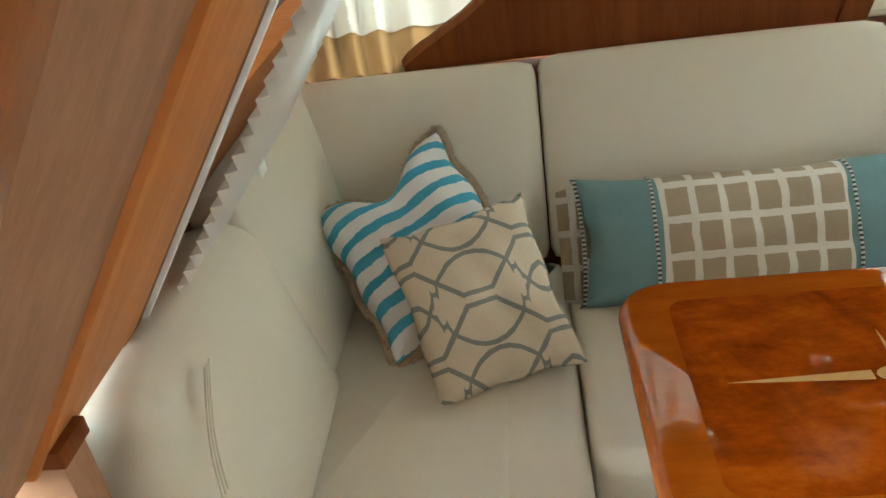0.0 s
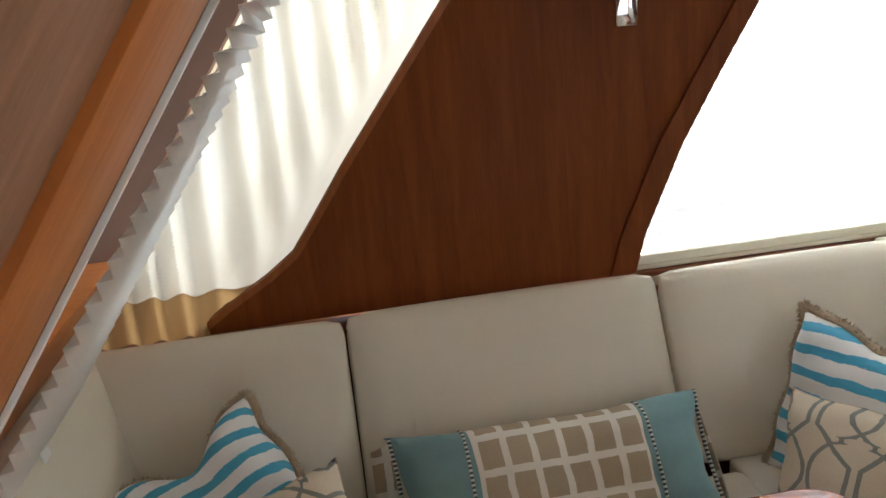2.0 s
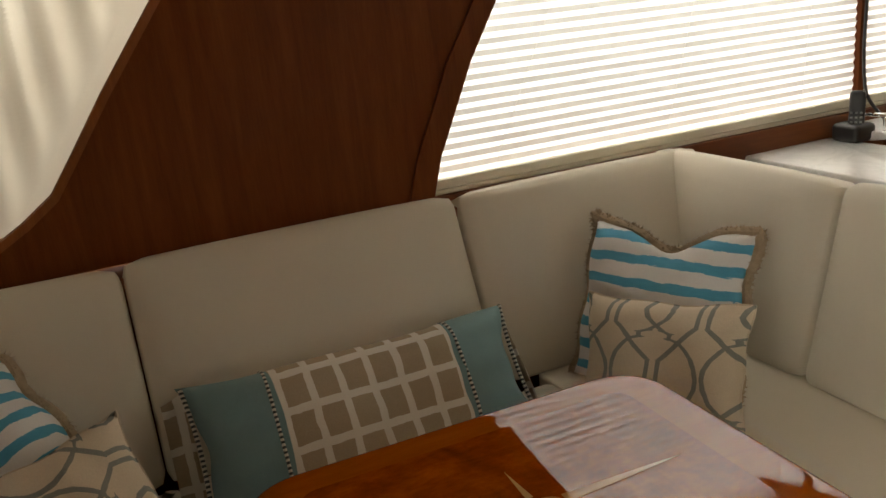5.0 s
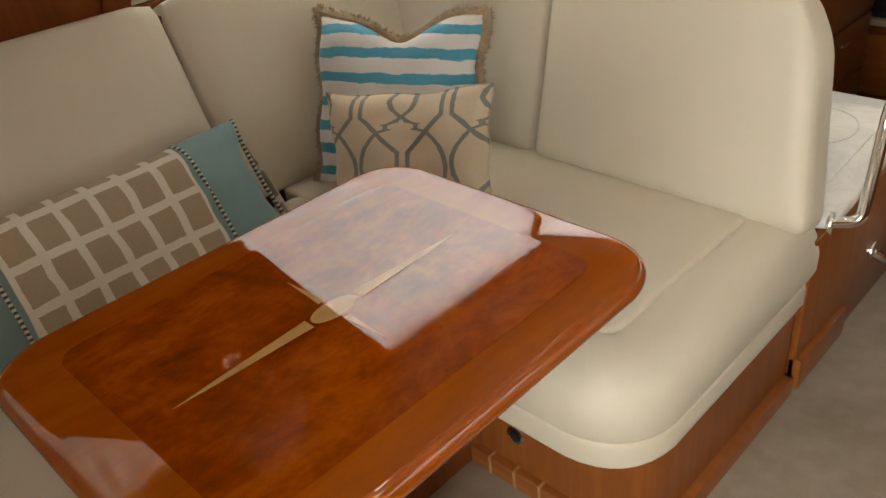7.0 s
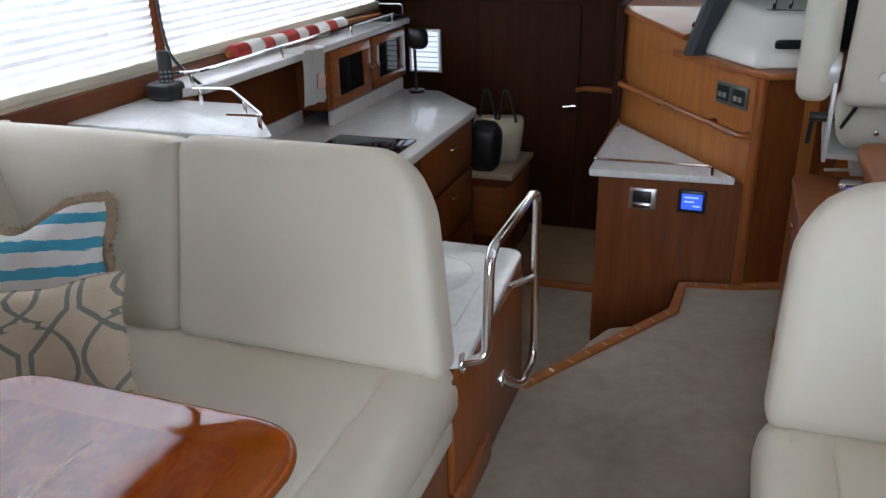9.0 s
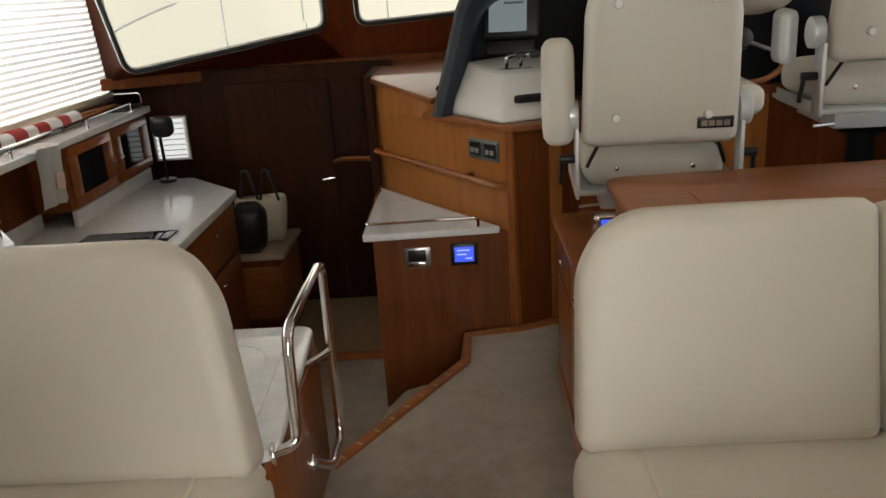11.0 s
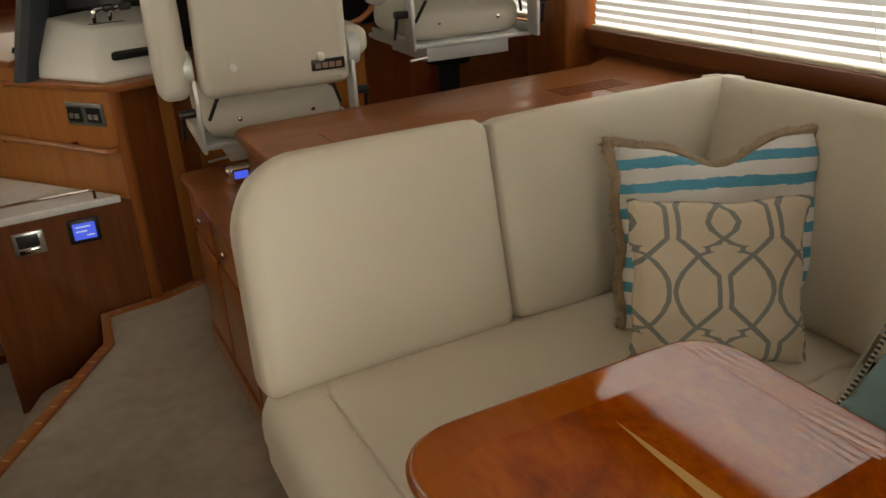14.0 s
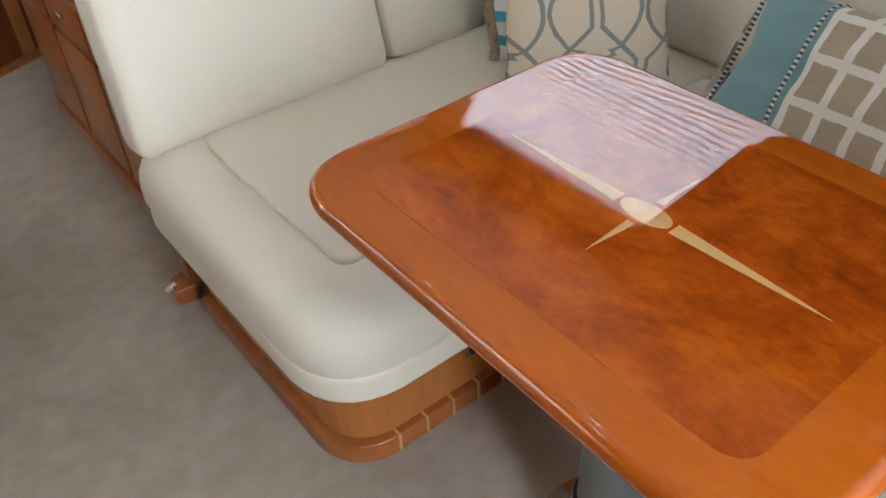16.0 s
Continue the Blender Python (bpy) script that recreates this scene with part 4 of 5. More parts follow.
striped_pillow(frame_of((1.330, 1.79, 0.680), (0.90, -0.40, 0), (0.13, 0.26, 0.85)), 0.51, 0.46)
trellis_pillow(frame_of((1.175, 1.635, 0.640), (0.83, -0.52, 0), (0.14, 0.24, 0.85)), 0.39, 0.38)
lumbar_pillow(frame_of((1.30, 0.935, 0.595), (0, -1, 0), (0.60, 0, 0.80)), 1)


# ---- wall lamp ----
sc = thing("wall_sconce", (-1.89, 1.29, 1.65), "square linen-shaded chrome swing-arm lamp on the wood panel", "wall lamp")
part("back_plate", box(-1.898, -1.886, 1.265, 1.325, 1.63, 1.745, 0.003), CHROME, sc, "chrome back plate")
part("wall_bracket", box(-1.886, -1.845, 1.282, 1.312, 1.70, 1.742, 0.003), CHROME, sc, "square chrome bracket")
part("arm", box(-1.855, -1.840, 1.285, 1.505, 1.738, 1.752, 0.003), CHROME, sc, "square chrome swing arm")
part("arm", box(-1.800, -1.784, 1.320, 1.505, 1.758, 1.774, 0.003), CHROME, sc, "square chrome swing arm")
part("arm_end", box(-1.862, -1.778, 1.490, 1.518, 1.732, 1.782, 0.004), CHROME, sc, "square chrome knuckle")
part("stem", disc((-1.792, 1.325, 1.785), (0, 0, 1), 0.013, 0.06, 16), CHROME, sc)
shade = bmesh.new()
bmesh.ops.create_cube(shade, size=1)
bmesh.ops.delete(shade, geom=[f for f in shade.faces if abs(f.normal.z) > 0.5], context="FACES_ONLY")
for v in shade.verts:
    k = 0.107 if v.co.z < 0 else 0.100
    v.co = Vector((-1.79 + v.co.x * 2 * k * 0.95, 1.292 + v.co.y * 2 * k, 1.872 + v.co.z * 0.205))
bmesh.ops.solidify(shade, geom=shade.faces[:], thickness=0.003)
part("shade", shade, SHADE, sc, "square greige linen shade")


# ---- ceiling downlights ----
LAMP = glow("lit_downlight", (1.0, 0.9, 0.75), 45.0)
for x in (-0.62, 0.45):
    for y in (0.5, 1.4, 2.3):
        dl = thing("ceiling_downlight", (x, y, 2.36), "small recessed chrome downlight in the headliner", "ceiling light", "ceiling downlights")
        part("bezel", disc((x, y, 2.352), (0, 0, 1), 0.045, 0.016, 24, 0.004), CHROME, dl)
        part("lens", disc((x, y, 2.342), (0, 0, 1), 0.026, 0.006, 20, 0.001), LAMP, dl)


# ---- step edge ----
st = thing("step_trim", (-0.2, 3.0, 0), "varnished cherry nosing with pale inlays along the galley step", "step trim", kind="structure")


def offset_line(pts, d):
    out = []
    for i, p in enumerate(pts):
        a, b = Vector(pts[max(i - 1, 0)]), Vector(pts[min(i + 1, len(pts) - 1)])
        t = (b - a).normalized()
        out.append((p[0] + t.y * d, p[1] - t.x * d))
    return out


nose = STEP[1:]
part("nosing", prism(offset_line(nose, -0.012) + offset_line(nose, 0.030)[::-1], -0.05, 0.012, bevel=0.005, segments=2), CHERRY_X, st)
part("riser", prism(offset_line(nose, -0.004) + offset_line(nose, 0.01)[::-1], -0.35, -0.045), CHERRY, st)
for a, b in ((nose[0], nose[1]), (nose[2], nose[3]), (nose[3], nose[4])):
    a, b = Vector(a), Vector(b)
    n = max(2, int((b - a).length / 0.085))
    t = (b - a).normalized()
    for k in range(n):
        c = a.lerp(b, (k + 0.5) / n)
        ang = math.degrees(math.atan2(t.y, t.x))
        part("inlay", box(-0.004, 0.004, -0.011, 0.011, 0, 0.0018, 0, 1, pose(c.x + t.y * 0.014, c.y - t.x * 0.014, 0.0115, 0, 0, ang)), INLAY, st)
tread = thing("lower_tread", (-0.2, 3.4, -0.35), "beige carpeted lower tread beside the step locker", "stair tread", kind="structure")
part("tread", prism(rounded([(-0.37, 3.26), (-0.345, 3.38), (-0.285, 3.52), (-0.20, 3.565), (-0.04, 3.52), (-0.05, 3.39), (-0.22, 3.10)], (0.02, 0.05, 0.06, 0.04, 0, 0, 0)), -0.35, -0.175, bevel=0.012, which="top"), CARPET, tread)
lip = thing("floor_sill", (-0.6, 4.22, -0.33), "cherry threshold strip on the galley floor", "threshold", kind="structure")
part("strip", box(-1.1, -0.35, 4.19, 4.23, -0.35, -0.31, 0.006), CHERRY_X, lip)


def hinge_handle(p, at, along, length=0.05):
    a = Vector(along).normalized() * length / 2
    c = Vector(at)
    out = Vector((0.016, 0, 0))
    return part("handle", tube([c - a, c - a + out, c + a + out, c + a], 0.004, 8, fillet=0.01), CHROME, p, "small chrome pull")


# ---- galley ----
g = thing("low_cabinet", (-0.75, 2.4, -0.35), "cherry galley locker behind the settee with a white marble shelf", "cabinet")
part("body", box(-1.05, -0.475, 2.175, 2.76, -0.35, 0.425, 0.004), CHERRY_V, g)
part("end_panel", box(-0.475, -0.455, 2.02, 2.70, 0.0, 0.42, 0.004), CHERRY_V, g, "cherry end panel facing the aisle")
part("plinth", box(-0.475, -0.440, 2.02, 2.30, 0.0, 0.09, 0.006), CHERRY_X, g)
mt = part("marble_top", prism(rounded([(-1.05, 2.17), (-0.62, 2.17), (-0.62, 2.06), (-0.440, 2.06), (-0.475, 2.79), (-1.05, 2.79)], (0, 0, 0.02, 0.05, 0.05, 0), 6), 0.425, 0.455, bevel=0.008, segments=3), MARBLE, g, "white marble shelf with rounded corners")
part("sink_cover", prism(rounded([(-0.80, 2.22), (-0.52, 2.22), (-0.54, 2.72), (-0.80, 2.72)], 0.02), 0.4545, 0.459, bevel=0.002, which="top"), MARBLE, mt, "flush lift-out lid")
part("sink_ring", tube([(-0.68 + 0.11 * math.cos(a), 2.52 + 0.13 * math.sin(a), 0.4595) for a in [2 * math.pi * k / 30 for k in range(30)]], 0.0018, 5, True), MARBLE, mt)

r = thing("grab_rail", (-0.42, 2.4, 0.2), "polished steel tubular grab rail at the galley step", "hand rail")
part("tube", tube([(-0.455, 2.095, 0.435), (-0.405, 2.13, 0.435), (-0.405, 2.16, 0.71), (-0.405, 2.60, 0.715), (-0.405, 2.65, 0.69), (-0.405, 2.655, 0.14), (-0.405, 2.50, 0.13), (-0.452, 2.46, 0.17)], 0.0135, 12, fillet=0.055), CHROME, r)
part("cross_bar", tube([(-0.46, 2.56, 0.43), (-0.405, 2.653, 0.43)], 0.010, 10), CHROME, r)
for c in ((-0.455, 2.09, 0.435), (-0.455, 2.455, 0.175)):
    part("flange", disc(c, (1, 0.1, 0), 0.026, 0.012), CHROME, r, "round chrome wall flange")

SHIFT[0] = True
c1 = thing("corner_cabinet", (-1.4, 2.4, -0.35), "galley end cabinet with white marble top behind the settee", "cabinet")
c1_out = [(-1.925, 2.205), (-0.99, 2.205), (-1.27, 2.55), (-1.925, 2.55)]
part("body", prism([(-1.92, 2.22), (-1.03, 2.22), (-1.30, 2.54), (-1.92, 2.54)], -0.35, 0.905), CHERRY_V, c1)
part("marble_top", prism(rounded(c1_out, (0, 0.03, 0.02, 0)), 0.905, 0.935, bevel=0.006), MARBLE, c1, "white marble top")
fr = part("fiddle_rail", tube([(-1.44, 2.50, 0.985), (-1.32, 2.52, 0.985), (-1.04, 2.235, 0.985), (-1.14, 2.225, 0.985)], 0.0045, 8, fillet=0.02), CHROME, c1, "low chrome fiddle rail")
for x, y in ((-1.42, 2.505), (-1.06, 2.25), (-1.19, 2.385)):
    part("rail_post", disc((x, y, 0.96), (0, 0, 1), 0.006, 0.05, 10), CHROME, fr)

c2 = thing("galley_counter", (-1.4, 3.5, -0.35), "cherry galley base units under a white marble worktop", "kitchen counter")
part("body", prism([(-1.92, 2.80), (-1.035, 2.80), (-1.035, 3.97), (-1.32, 4.28), (-1.92, 4.28)], -0.35, 0.58), CHERRY, c2)
part("worktop", prism(rounded([(-1.925, 2.79), (-1.00, 2.79), (-1.005, 3.985), (-1.30, 4.31), (-1.925, 4.31)], (0, 0.02, 0.02, 0.02, 0)), 0.58, 0.62, bevel=0.008), MARBLE, c2, "white marble worktop with clipped corner")
part("backsplash", box(-1.52, -1.50, 3.50, 4.31, 0.62, 0.682, 0.003), MARBLE, c2, "white marble upstand")
part("backsplash", box(-1.655, -1.64, 2.80, 3.50, 0.62, 0.682, 0.003), MARBLE, c2, "white marble upstand")
part("hob", box(-1.40, -1.06, 2.95, 3.36, 0.62, 0.628, 0.003), DARK_GLASS, c2, "black glass hob")
for z0, z1 in ((0.36, 0.57), (0.12, 0.35), (-0.12, 0.11), (-0.33, -0.13)):
    d = part("drawer", box(-1.035, -1.018, 3.30, 3.955, z0, z1, 0.006), CHERRY_V, c2, "cherry drawer front")
    hinge_handle(d, (-1.018, 3.66, z1 - 0.055), (0, 1, 0), 0.06)

c3 = thing("upper_cabinet", (-1.7, 3.5, 0.68), "cherry wall cabinet with two dark glass doors and marble shelf top", "cabinet")
part("body", box(-1.92, -1.515, 3.50, 4.36, 0.682, 0.935, 0.004), CHERRY_V, c3)
part("niche_back", box(-1.69, -1.655, 2.56, 3.50, 0.62, 0.935, 0.003), CHERRY, c3)
part("niche_end", box(-1.66, -1.515, 2.58, 2.60, 0.62, 0.935, 0.003), CHERRY_V, c3)
part("marble_top", prism(rounded([(-1.925, 2.565), (-1.53, 2.565), (-1.495, 2.65), (-1.495, 4.43), (-1.925, 4.43)], (0, 0.02, 0.03, 0.02, 0)), 0.935, 0.965, bevel=0.006), MARBLE, c3, "narrow white marble shelf")
for y0, y1 in ((3.52, 3.92), (3.945, 4.345)):
    d = part("door", joined(box(-1.516, -1.498, y0, y1, 0.69, 0.73, 0.003), box(-1.516, -1.498, y0, y1, 0.888, 0.928, 0.003), box(-1.516, -1.498, y0, y0 + 0.075, 0.73, 0.888, 0.003), box(-1.516, -1.498, y1 - 0.075, y1, 0.73, 0.888, 0.003)), CHERRY_X, c3, "cherry framed door")
    part("pane", box(-1.512, -1.506, y0 + 0.075, y1 - 0.075, 0.73, 0.888, 0), DARK_GLASS, d, "dark glass pane")
    part("handle", disc((-1.49, y1 - 0.03 if y0 < 3.9 else y0 + 0.03, 0.80), (1, 0, 0), 0.012, 0.016, 14), CHROME, d, "round chrome catch")
rl = part("fiddle_rail", tube([(-1.62, 2.59, 1.008), (-1.52, 2.60, 1.008), (-1.508, 2.70, 1.008), (-1.508, 4.25, 1.008)], 0.006, 8, fillet=0.05), CHROME, c3, "chrome fiddle rail")
for x, y in ((-1.53, 2.62), (-1.508, 3.15), (-1.508, 3.75), (-1.508, 4.22)):
    part("rail_post", disc((x, y, 0.986), (0, 0, 1), 0.006, 0.045, 10), CHROME, rl)

# things on the galley tops
HS = pose(-1.575, 2.555, 1.022, -8, 0, 35)
ph = thing("radio_handset", (-1.80, 2.83, 0.866), "black cordless handset standing in its charging cradle", "telephone")
part("cradle", cushion(0.095, 0.085, 0.055, 0.015, m=pose(-1.58, 2.55, 0.962)), BLACK, ph)
hs = part("handset", cushion(0.044, 0.032, 0.125, 0.012, m=HS), BLACK, ph)
KEY = plain("grey_keys", (0.22, 0.23, 0.23), 0.5)
for i in range(4):
    for j in range(3):
        part("key", box(-0.004, 0.004, -0.002, 0.002, -0.003, 0.003, 0.001, 1, HS @ pose(-0.013 + 0.013 * j, -0.0165, -0.045 + 0.014 * i)), KEY, hs)
SHIFT[0] = False
cb = thing("cable", (-1.90, 2.97, 1.0), "black cable running down the window post", "cable")
part("lead", tube([(-1.892, 2.97, 2.05), (-1.892, 2.968, 1.4), (-1.88, 2.95, 1.12), (-1.82, 2.90, 1.00), (-1.76, 2.92, 0.93), (-1.72, 2.94, 0.886)], 0.006, 6, fillet=0.08), BLACK, cb)
SHIFT[0] = True

fl = thing("rolled_flag", (-1.7, 3.6, 0.965), "red and white striped flag rolled round its varnished staff", "flag")
for k in range(10):
    c = (-1.64 + 0.003 * k, 3.07 + 0.085 * k, 0.997 + 0.0015 * math.sin(k * 1.7))
    part("stripe", disc(c, (0.003, 0.085, 0.0), 0.030 + 0.003 * math.sin(k * 2.1), 0.094, 18, 0.005), RED if k % 2 == 0 else WHITE_CLOTH, fl, "red band" if k % 2 == 0 else "white band")
part("staff", tube([(-1.645, 3.0, 0.997), (-1.615, 3.95, 0.998), (-1.60, 4.25, 0.992)], 0.010, 10), CHERRY_L, fl, "varnished staff")

tw = thing("tea_towel", (-1.5, 3.4, 0.88), "white tea towel with pale pink print hung over the shelf edge", "towel")
bm, rows = bmesh.new(), []
for k in range(17):
    ln = k / 16 * 0.31
    bx, bz = (-1.585 + ln, 0.9695) if ln < 0.095 else (-1.483, 0.968 - (ln - 0.095))
    rows.append([bm.verts.new((bx + 0.010 * math.sin(15 * q_ + k * 0.2) * min(1, k / 5), 3.24 + 0.21 * q_ + 0.012 * (k / 16) * math.sin(4 * q_), bz + 0.004 * math.sin(6 * q_))) for q_ in [j / 12 for j in range(13)]])
for a, b in zip(rows, rows[1:]):
    for j in range(12):
        bm.faces.new((a[j], a[j + 1], b[j + 1], b[j]))
bmesh.ops.solidify(bm, geom=bm.faces[:], thickness=0.003)
part("cloth", bm, WHITE_CLOTH, tw)
part("print", prism(rounded([(3.345, 0.81), (3.41, 0.80), (3.42, 0.86), (3.36, 0.875)], 0.012), -1.478, -1.4735, "x"), PINK, tw, "pale pink printed motif")

ch = thing("charger", (-1.62, 4.30, 0.965), "dark tray with a chrome guard on the shelf", "charger")
part("tray", box(-1.72, -1.53, 4.22, 4.41, 0.965, 0.980, 0.004), BLACK, ch)
part("guard", tube([(-1.72, 4.41, 0.980), (-1.72, 4.41, 1.03), (-1.53, 4.41, 1.03), (-1.53, 4.41, 0.980)], 0.004, 6, fillet=0.02), CHROME, ch)
tap = thing("desk_lamp", (-1.40, 4.24, 0.62), "small black swivel lamp on the galley worktop", "lamp")
part("foot", disc((-1.40, 4.24, 0.628), (0, 0, 1), 0.04, 0.016), BLACK, tap)
part("stem", tube([(-1.40, 4.24, 0.63), (-1.405, 4.24, 0.86)], 0.008, 8), BLACK, tap)
part("head", cushion(0.10, 0.08, 0.10, 0.035, m=pose(-1.385, 4.24, 0.885)), BLACK, tap)
SHIFT[0] = False
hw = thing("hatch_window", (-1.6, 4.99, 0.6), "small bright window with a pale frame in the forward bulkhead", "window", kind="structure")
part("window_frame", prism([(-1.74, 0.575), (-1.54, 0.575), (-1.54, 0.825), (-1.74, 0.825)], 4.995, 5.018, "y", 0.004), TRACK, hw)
# the pane emits by itself, standing in for daylight behind it
part("pane", prism([(-1.72, 0.59), (-1.555, 0.59), (-1.555, 0.81), (-1.72, 0.81)], 4.985, 4.997, "y"), glow("self_lit_pane", (0.9, 0.95, 1.0), 0.9), hw, "frosted pane, self-lit in place of daylight")

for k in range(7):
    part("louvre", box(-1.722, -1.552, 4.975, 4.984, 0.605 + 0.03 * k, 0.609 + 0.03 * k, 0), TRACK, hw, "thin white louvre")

# forward berth shelf with bags
sh = thing("side_locker", (-1.1, 4.35, -0.35), "low cherry locker with a pale top by the companionway", "locker")
TAN_TOP = plain("tan_laminate", (0.42, 0.33, 0.23), 0.4, vary=0.08)
part("body", box(-1.28, -0.97, 4.50, 4.9, -0.33, 0.125, 0.004), CHERRY, sh)
part("top", box(-1.28, -0.95, 4.44, 4.92, 0.125, 0.155, 0.006), TAN_TOP, sh, "pale laminate top")
part("drawer", box(-0.97, -0.955, 4.38, 4.84, -0.16, 0.10, 0.005), CHERRY_X, sh, "reddish cherry drawer front")
part("door", box(-1.22, -0.985, 4.484, 4.50, -0.22, 0.07, 0.004), CHERRY_X, sh, "reddish cherry door")
bag = thing("tote_bag", (-1.10, 4.68, 0.155), "cream canvas tote bag with dark straps standing on the locker", "bag")
bmb = cushion(0.27, 0.15, 0.27, 0.03, (0.008, 0.02, 0), None)
for v in bmb.verts:
    v.co.x *= 1 + 0.25 * (v.co.z / 0.27)
    v.co.y *= 1 - 0.6 * max(0, v.co.z / 0.27)
bmb.transform(pose(-1.10, 4.70, 0.285, 0, 0, 14) @ Matrix.Scale(0.92, 4))
part("bag_body", bmb, plain("cream_canvas", (0.42, 0.37, 0.27), 0.9, vary=0.12, scale=150, relief=0.3), bag)
for dx in (-0.05, 0.06):
    part("strap", tube([(-1.10 + dx - 0.05, 4.66, 0.39), (-1.10 + dx - 0.02, 4.66, 0.56), (-1.10 + dx + 0.01, 4.66, 0.56), (-1.10 + dx + 0.05, 4.66, 0.39)], 0.008, 6, fillet=0.04), BLACK, bag, "dark strap")
bg2 = thing("backpack", (-1.13, 4.52, 0.155), "black soft bag leaning against the tote", "bag")
part("bag_body", cushion(0.17, 0.13, 0.26, 0.05, (0.01, 0.02, 0.01), pose(-1.13, 4.52, 0.285, 0, 4, 8)), BLACK, bg2)

# forward bulkhead with a door and battens, its cherry darkened for the shade
fb = thing("wall_forward", (-1.1, 5.0, -0.33), "cherry bulkhead and companionway door forward of the galley, darkened for shade", "wall", kind="structure")
part("bulkhead", box(-2.02, -0.36, 5.02, 5.08, -0.35, 1.06, 0.003), CHERRY_SHADE, fb)
dr = part("door", box(-1.30, -0.72, 4.995, 5.02, -0.28, 0.98, 0.006), CHERRY_SHADE, fb, "flush door darkened for shade")
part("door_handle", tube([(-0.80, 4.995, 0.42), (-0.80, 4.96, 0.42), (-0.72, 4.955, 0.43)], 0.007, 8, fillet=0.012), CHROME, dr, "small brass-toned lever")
part("side_panel", box(-0.46, -0.42, 4.5, 5.02, -0.35, 1.03, 0.003), CHERRY_SHADE, fb)
gr = part("grab_bar", tube([(-0.72, 4.965, 0.52), (-0.66, 4.90, 0.545), (-0.47, 4.60, 0.60)], 0.014, 8, fillet=0.03), CHERRY_X, fb, "varnished grab bar")

# windscreen: frames, glass, sill
def pane_frame(name, quad, inset_r, label):
    """A windscreen pane: quad is four corners, from lower left round; wood surround, gasket, bright bead and glass."""
    q = [Vector(p) for p in quad]
    th = thing(name, (q[0] + q[1]) / 2, label, "window", "windscreen panes", "structure")
    loop = []
    n = len(q)
    for i in range(n):
        a, p, b = q[i - 1], q[i], q[(i + 1) % n]
        da, db = (a - p).normalized() * inset_r, (b - p).normalized() * inset_r
        loop += [(p + da) * (1 - t) ** 2 + p * 2 * t * (1 - t) + (p + db) * t * t for t in [k / 5 for k in range(6)]]
    part("bead", tube(loop, 0.018, 8, True), TRACK, th, "satin aluminium bead")
    nrm = (q[1] - q[0]).cross(q[3] - q[0]).normalized()
    part("gasket", tube([p + nrm * 0.012 for p in loop], 0.013, 6, True), RIM, th, "black rubber gasket")
    bm = bmesh.new()
    bm.faces.new([bm.verts.new(p) for p in loop])
    bmesh.ops.solidify(bm, geom=bm.faces[:], thickness=0.006)
    gl = part("pane", bm, GLASS, th, "clear pane", False)
    gl.visible_shadow = False
    return loop


def surround(name, outer, loop, material, label, thick=0.05):
    """The wood round a pane: a sheet from the pane's edge out to the outer corners."""
    bm = bmesh.new()
    inner = [bm.verts.new(p) for p in loop]
    outs = [bm.verts.new(Vector(p)) for p in outer]
    k = len(loop) // 4
    for s in range(4):
        seg = inner[s * k:(s + 1) * k]
        for a, b in zip(seg, seg[1:]):
            bm.faces.new((outs[s], a, b))
        nxt = inner[((s + 1) * k) % len(inner)]
        bm.faces.new((outs[s], seg[-1], nxt, outs[(s + 1) % 4]))
    bmesh.ops.solidify(bm, geom=bm.faces[:], thickness=thick)
    return struct(name, bm, material, label, "window frame")


panes = {
    "window_1": ([(-1.70, 4.70, 1.10), (-0.735, 5.22, 1.24), (-0.70, 4.98, 2.05), (-1.80, 4.45, 2.05)], [(-1.93, 4.96, 1.02), (-0.655, 5.30, 1.06), (-0.62, 4.96, 2.36), (-1.93, 4.76, 2.36)]),
    "window_2": ([(-0.555, 5.30, 1.245), (0.40, 5.42, 1.285), (0.40, 5.12, 2.05), (-0.545, 5.05, 2.05)], [(-0.655, 5.30, 1.06), (0.50, 5.46, 1.06), (0.50, 5.10, 2.36), (-0.62, 4.96, 2.36)]),
    "window_3": ([(0.62, 5.42, 1.285), (1.62, 5.28, 1.24), (1.60, 5.02, 2.05), (0.62, 5.12, 2.05)], [(0.50, 5.46, 1.06), (1.95, 5.25, 1.06), (1.95, 4.96, 2.36), (0.50, 5.10, 2.36)]),
}
for nm, (quad, outer) in panes.items():
    lp = pane_frame(nm, quad, 0.07, "windscreen pane with bright bead and black gasket")
    surround("window_frame_" + nm[-1], outer, lp, CHERRY, "dark varnished cherry windscreen surround")
struct("windscreen_blind", box(0.36, 0.43, 5.10, 5.12, 1.30, 2.04, 0.006), plain("green_grey_cover", (0.035, 0.055, 0.045), 0.7), "dark green screen cover strip by the mullion", "screen cover")
struct("windscreen_blind", box(1.50, 1.60, 5.02, 5.04, 1.30, 2.04, 0.006), bpy.data.materials["green_grey_cover"], "dark green screen cover strip by the mullion", "screen cover")
struct("windscreen_blind", box(-0.80, -0.69, 5.05, 5.065, 1.475, 2.05, 0.006), bpy.data.materials["green_grey_cover"], "dark green cover hanging at the corner post", "screen cover")
struct("sill_forward", prism([(-1.93, 4.86), (-0.655, 5.26), (0.5, 5.42), (1.95, 5.21), (1.95, 5.3), (0.5, 5.52), (-0.68, 5.36), (-1.93, 5.12)], 1.0, 1.062, bevel=0.006), CHERRY, "cherry sill under the windscreen", "window sill")
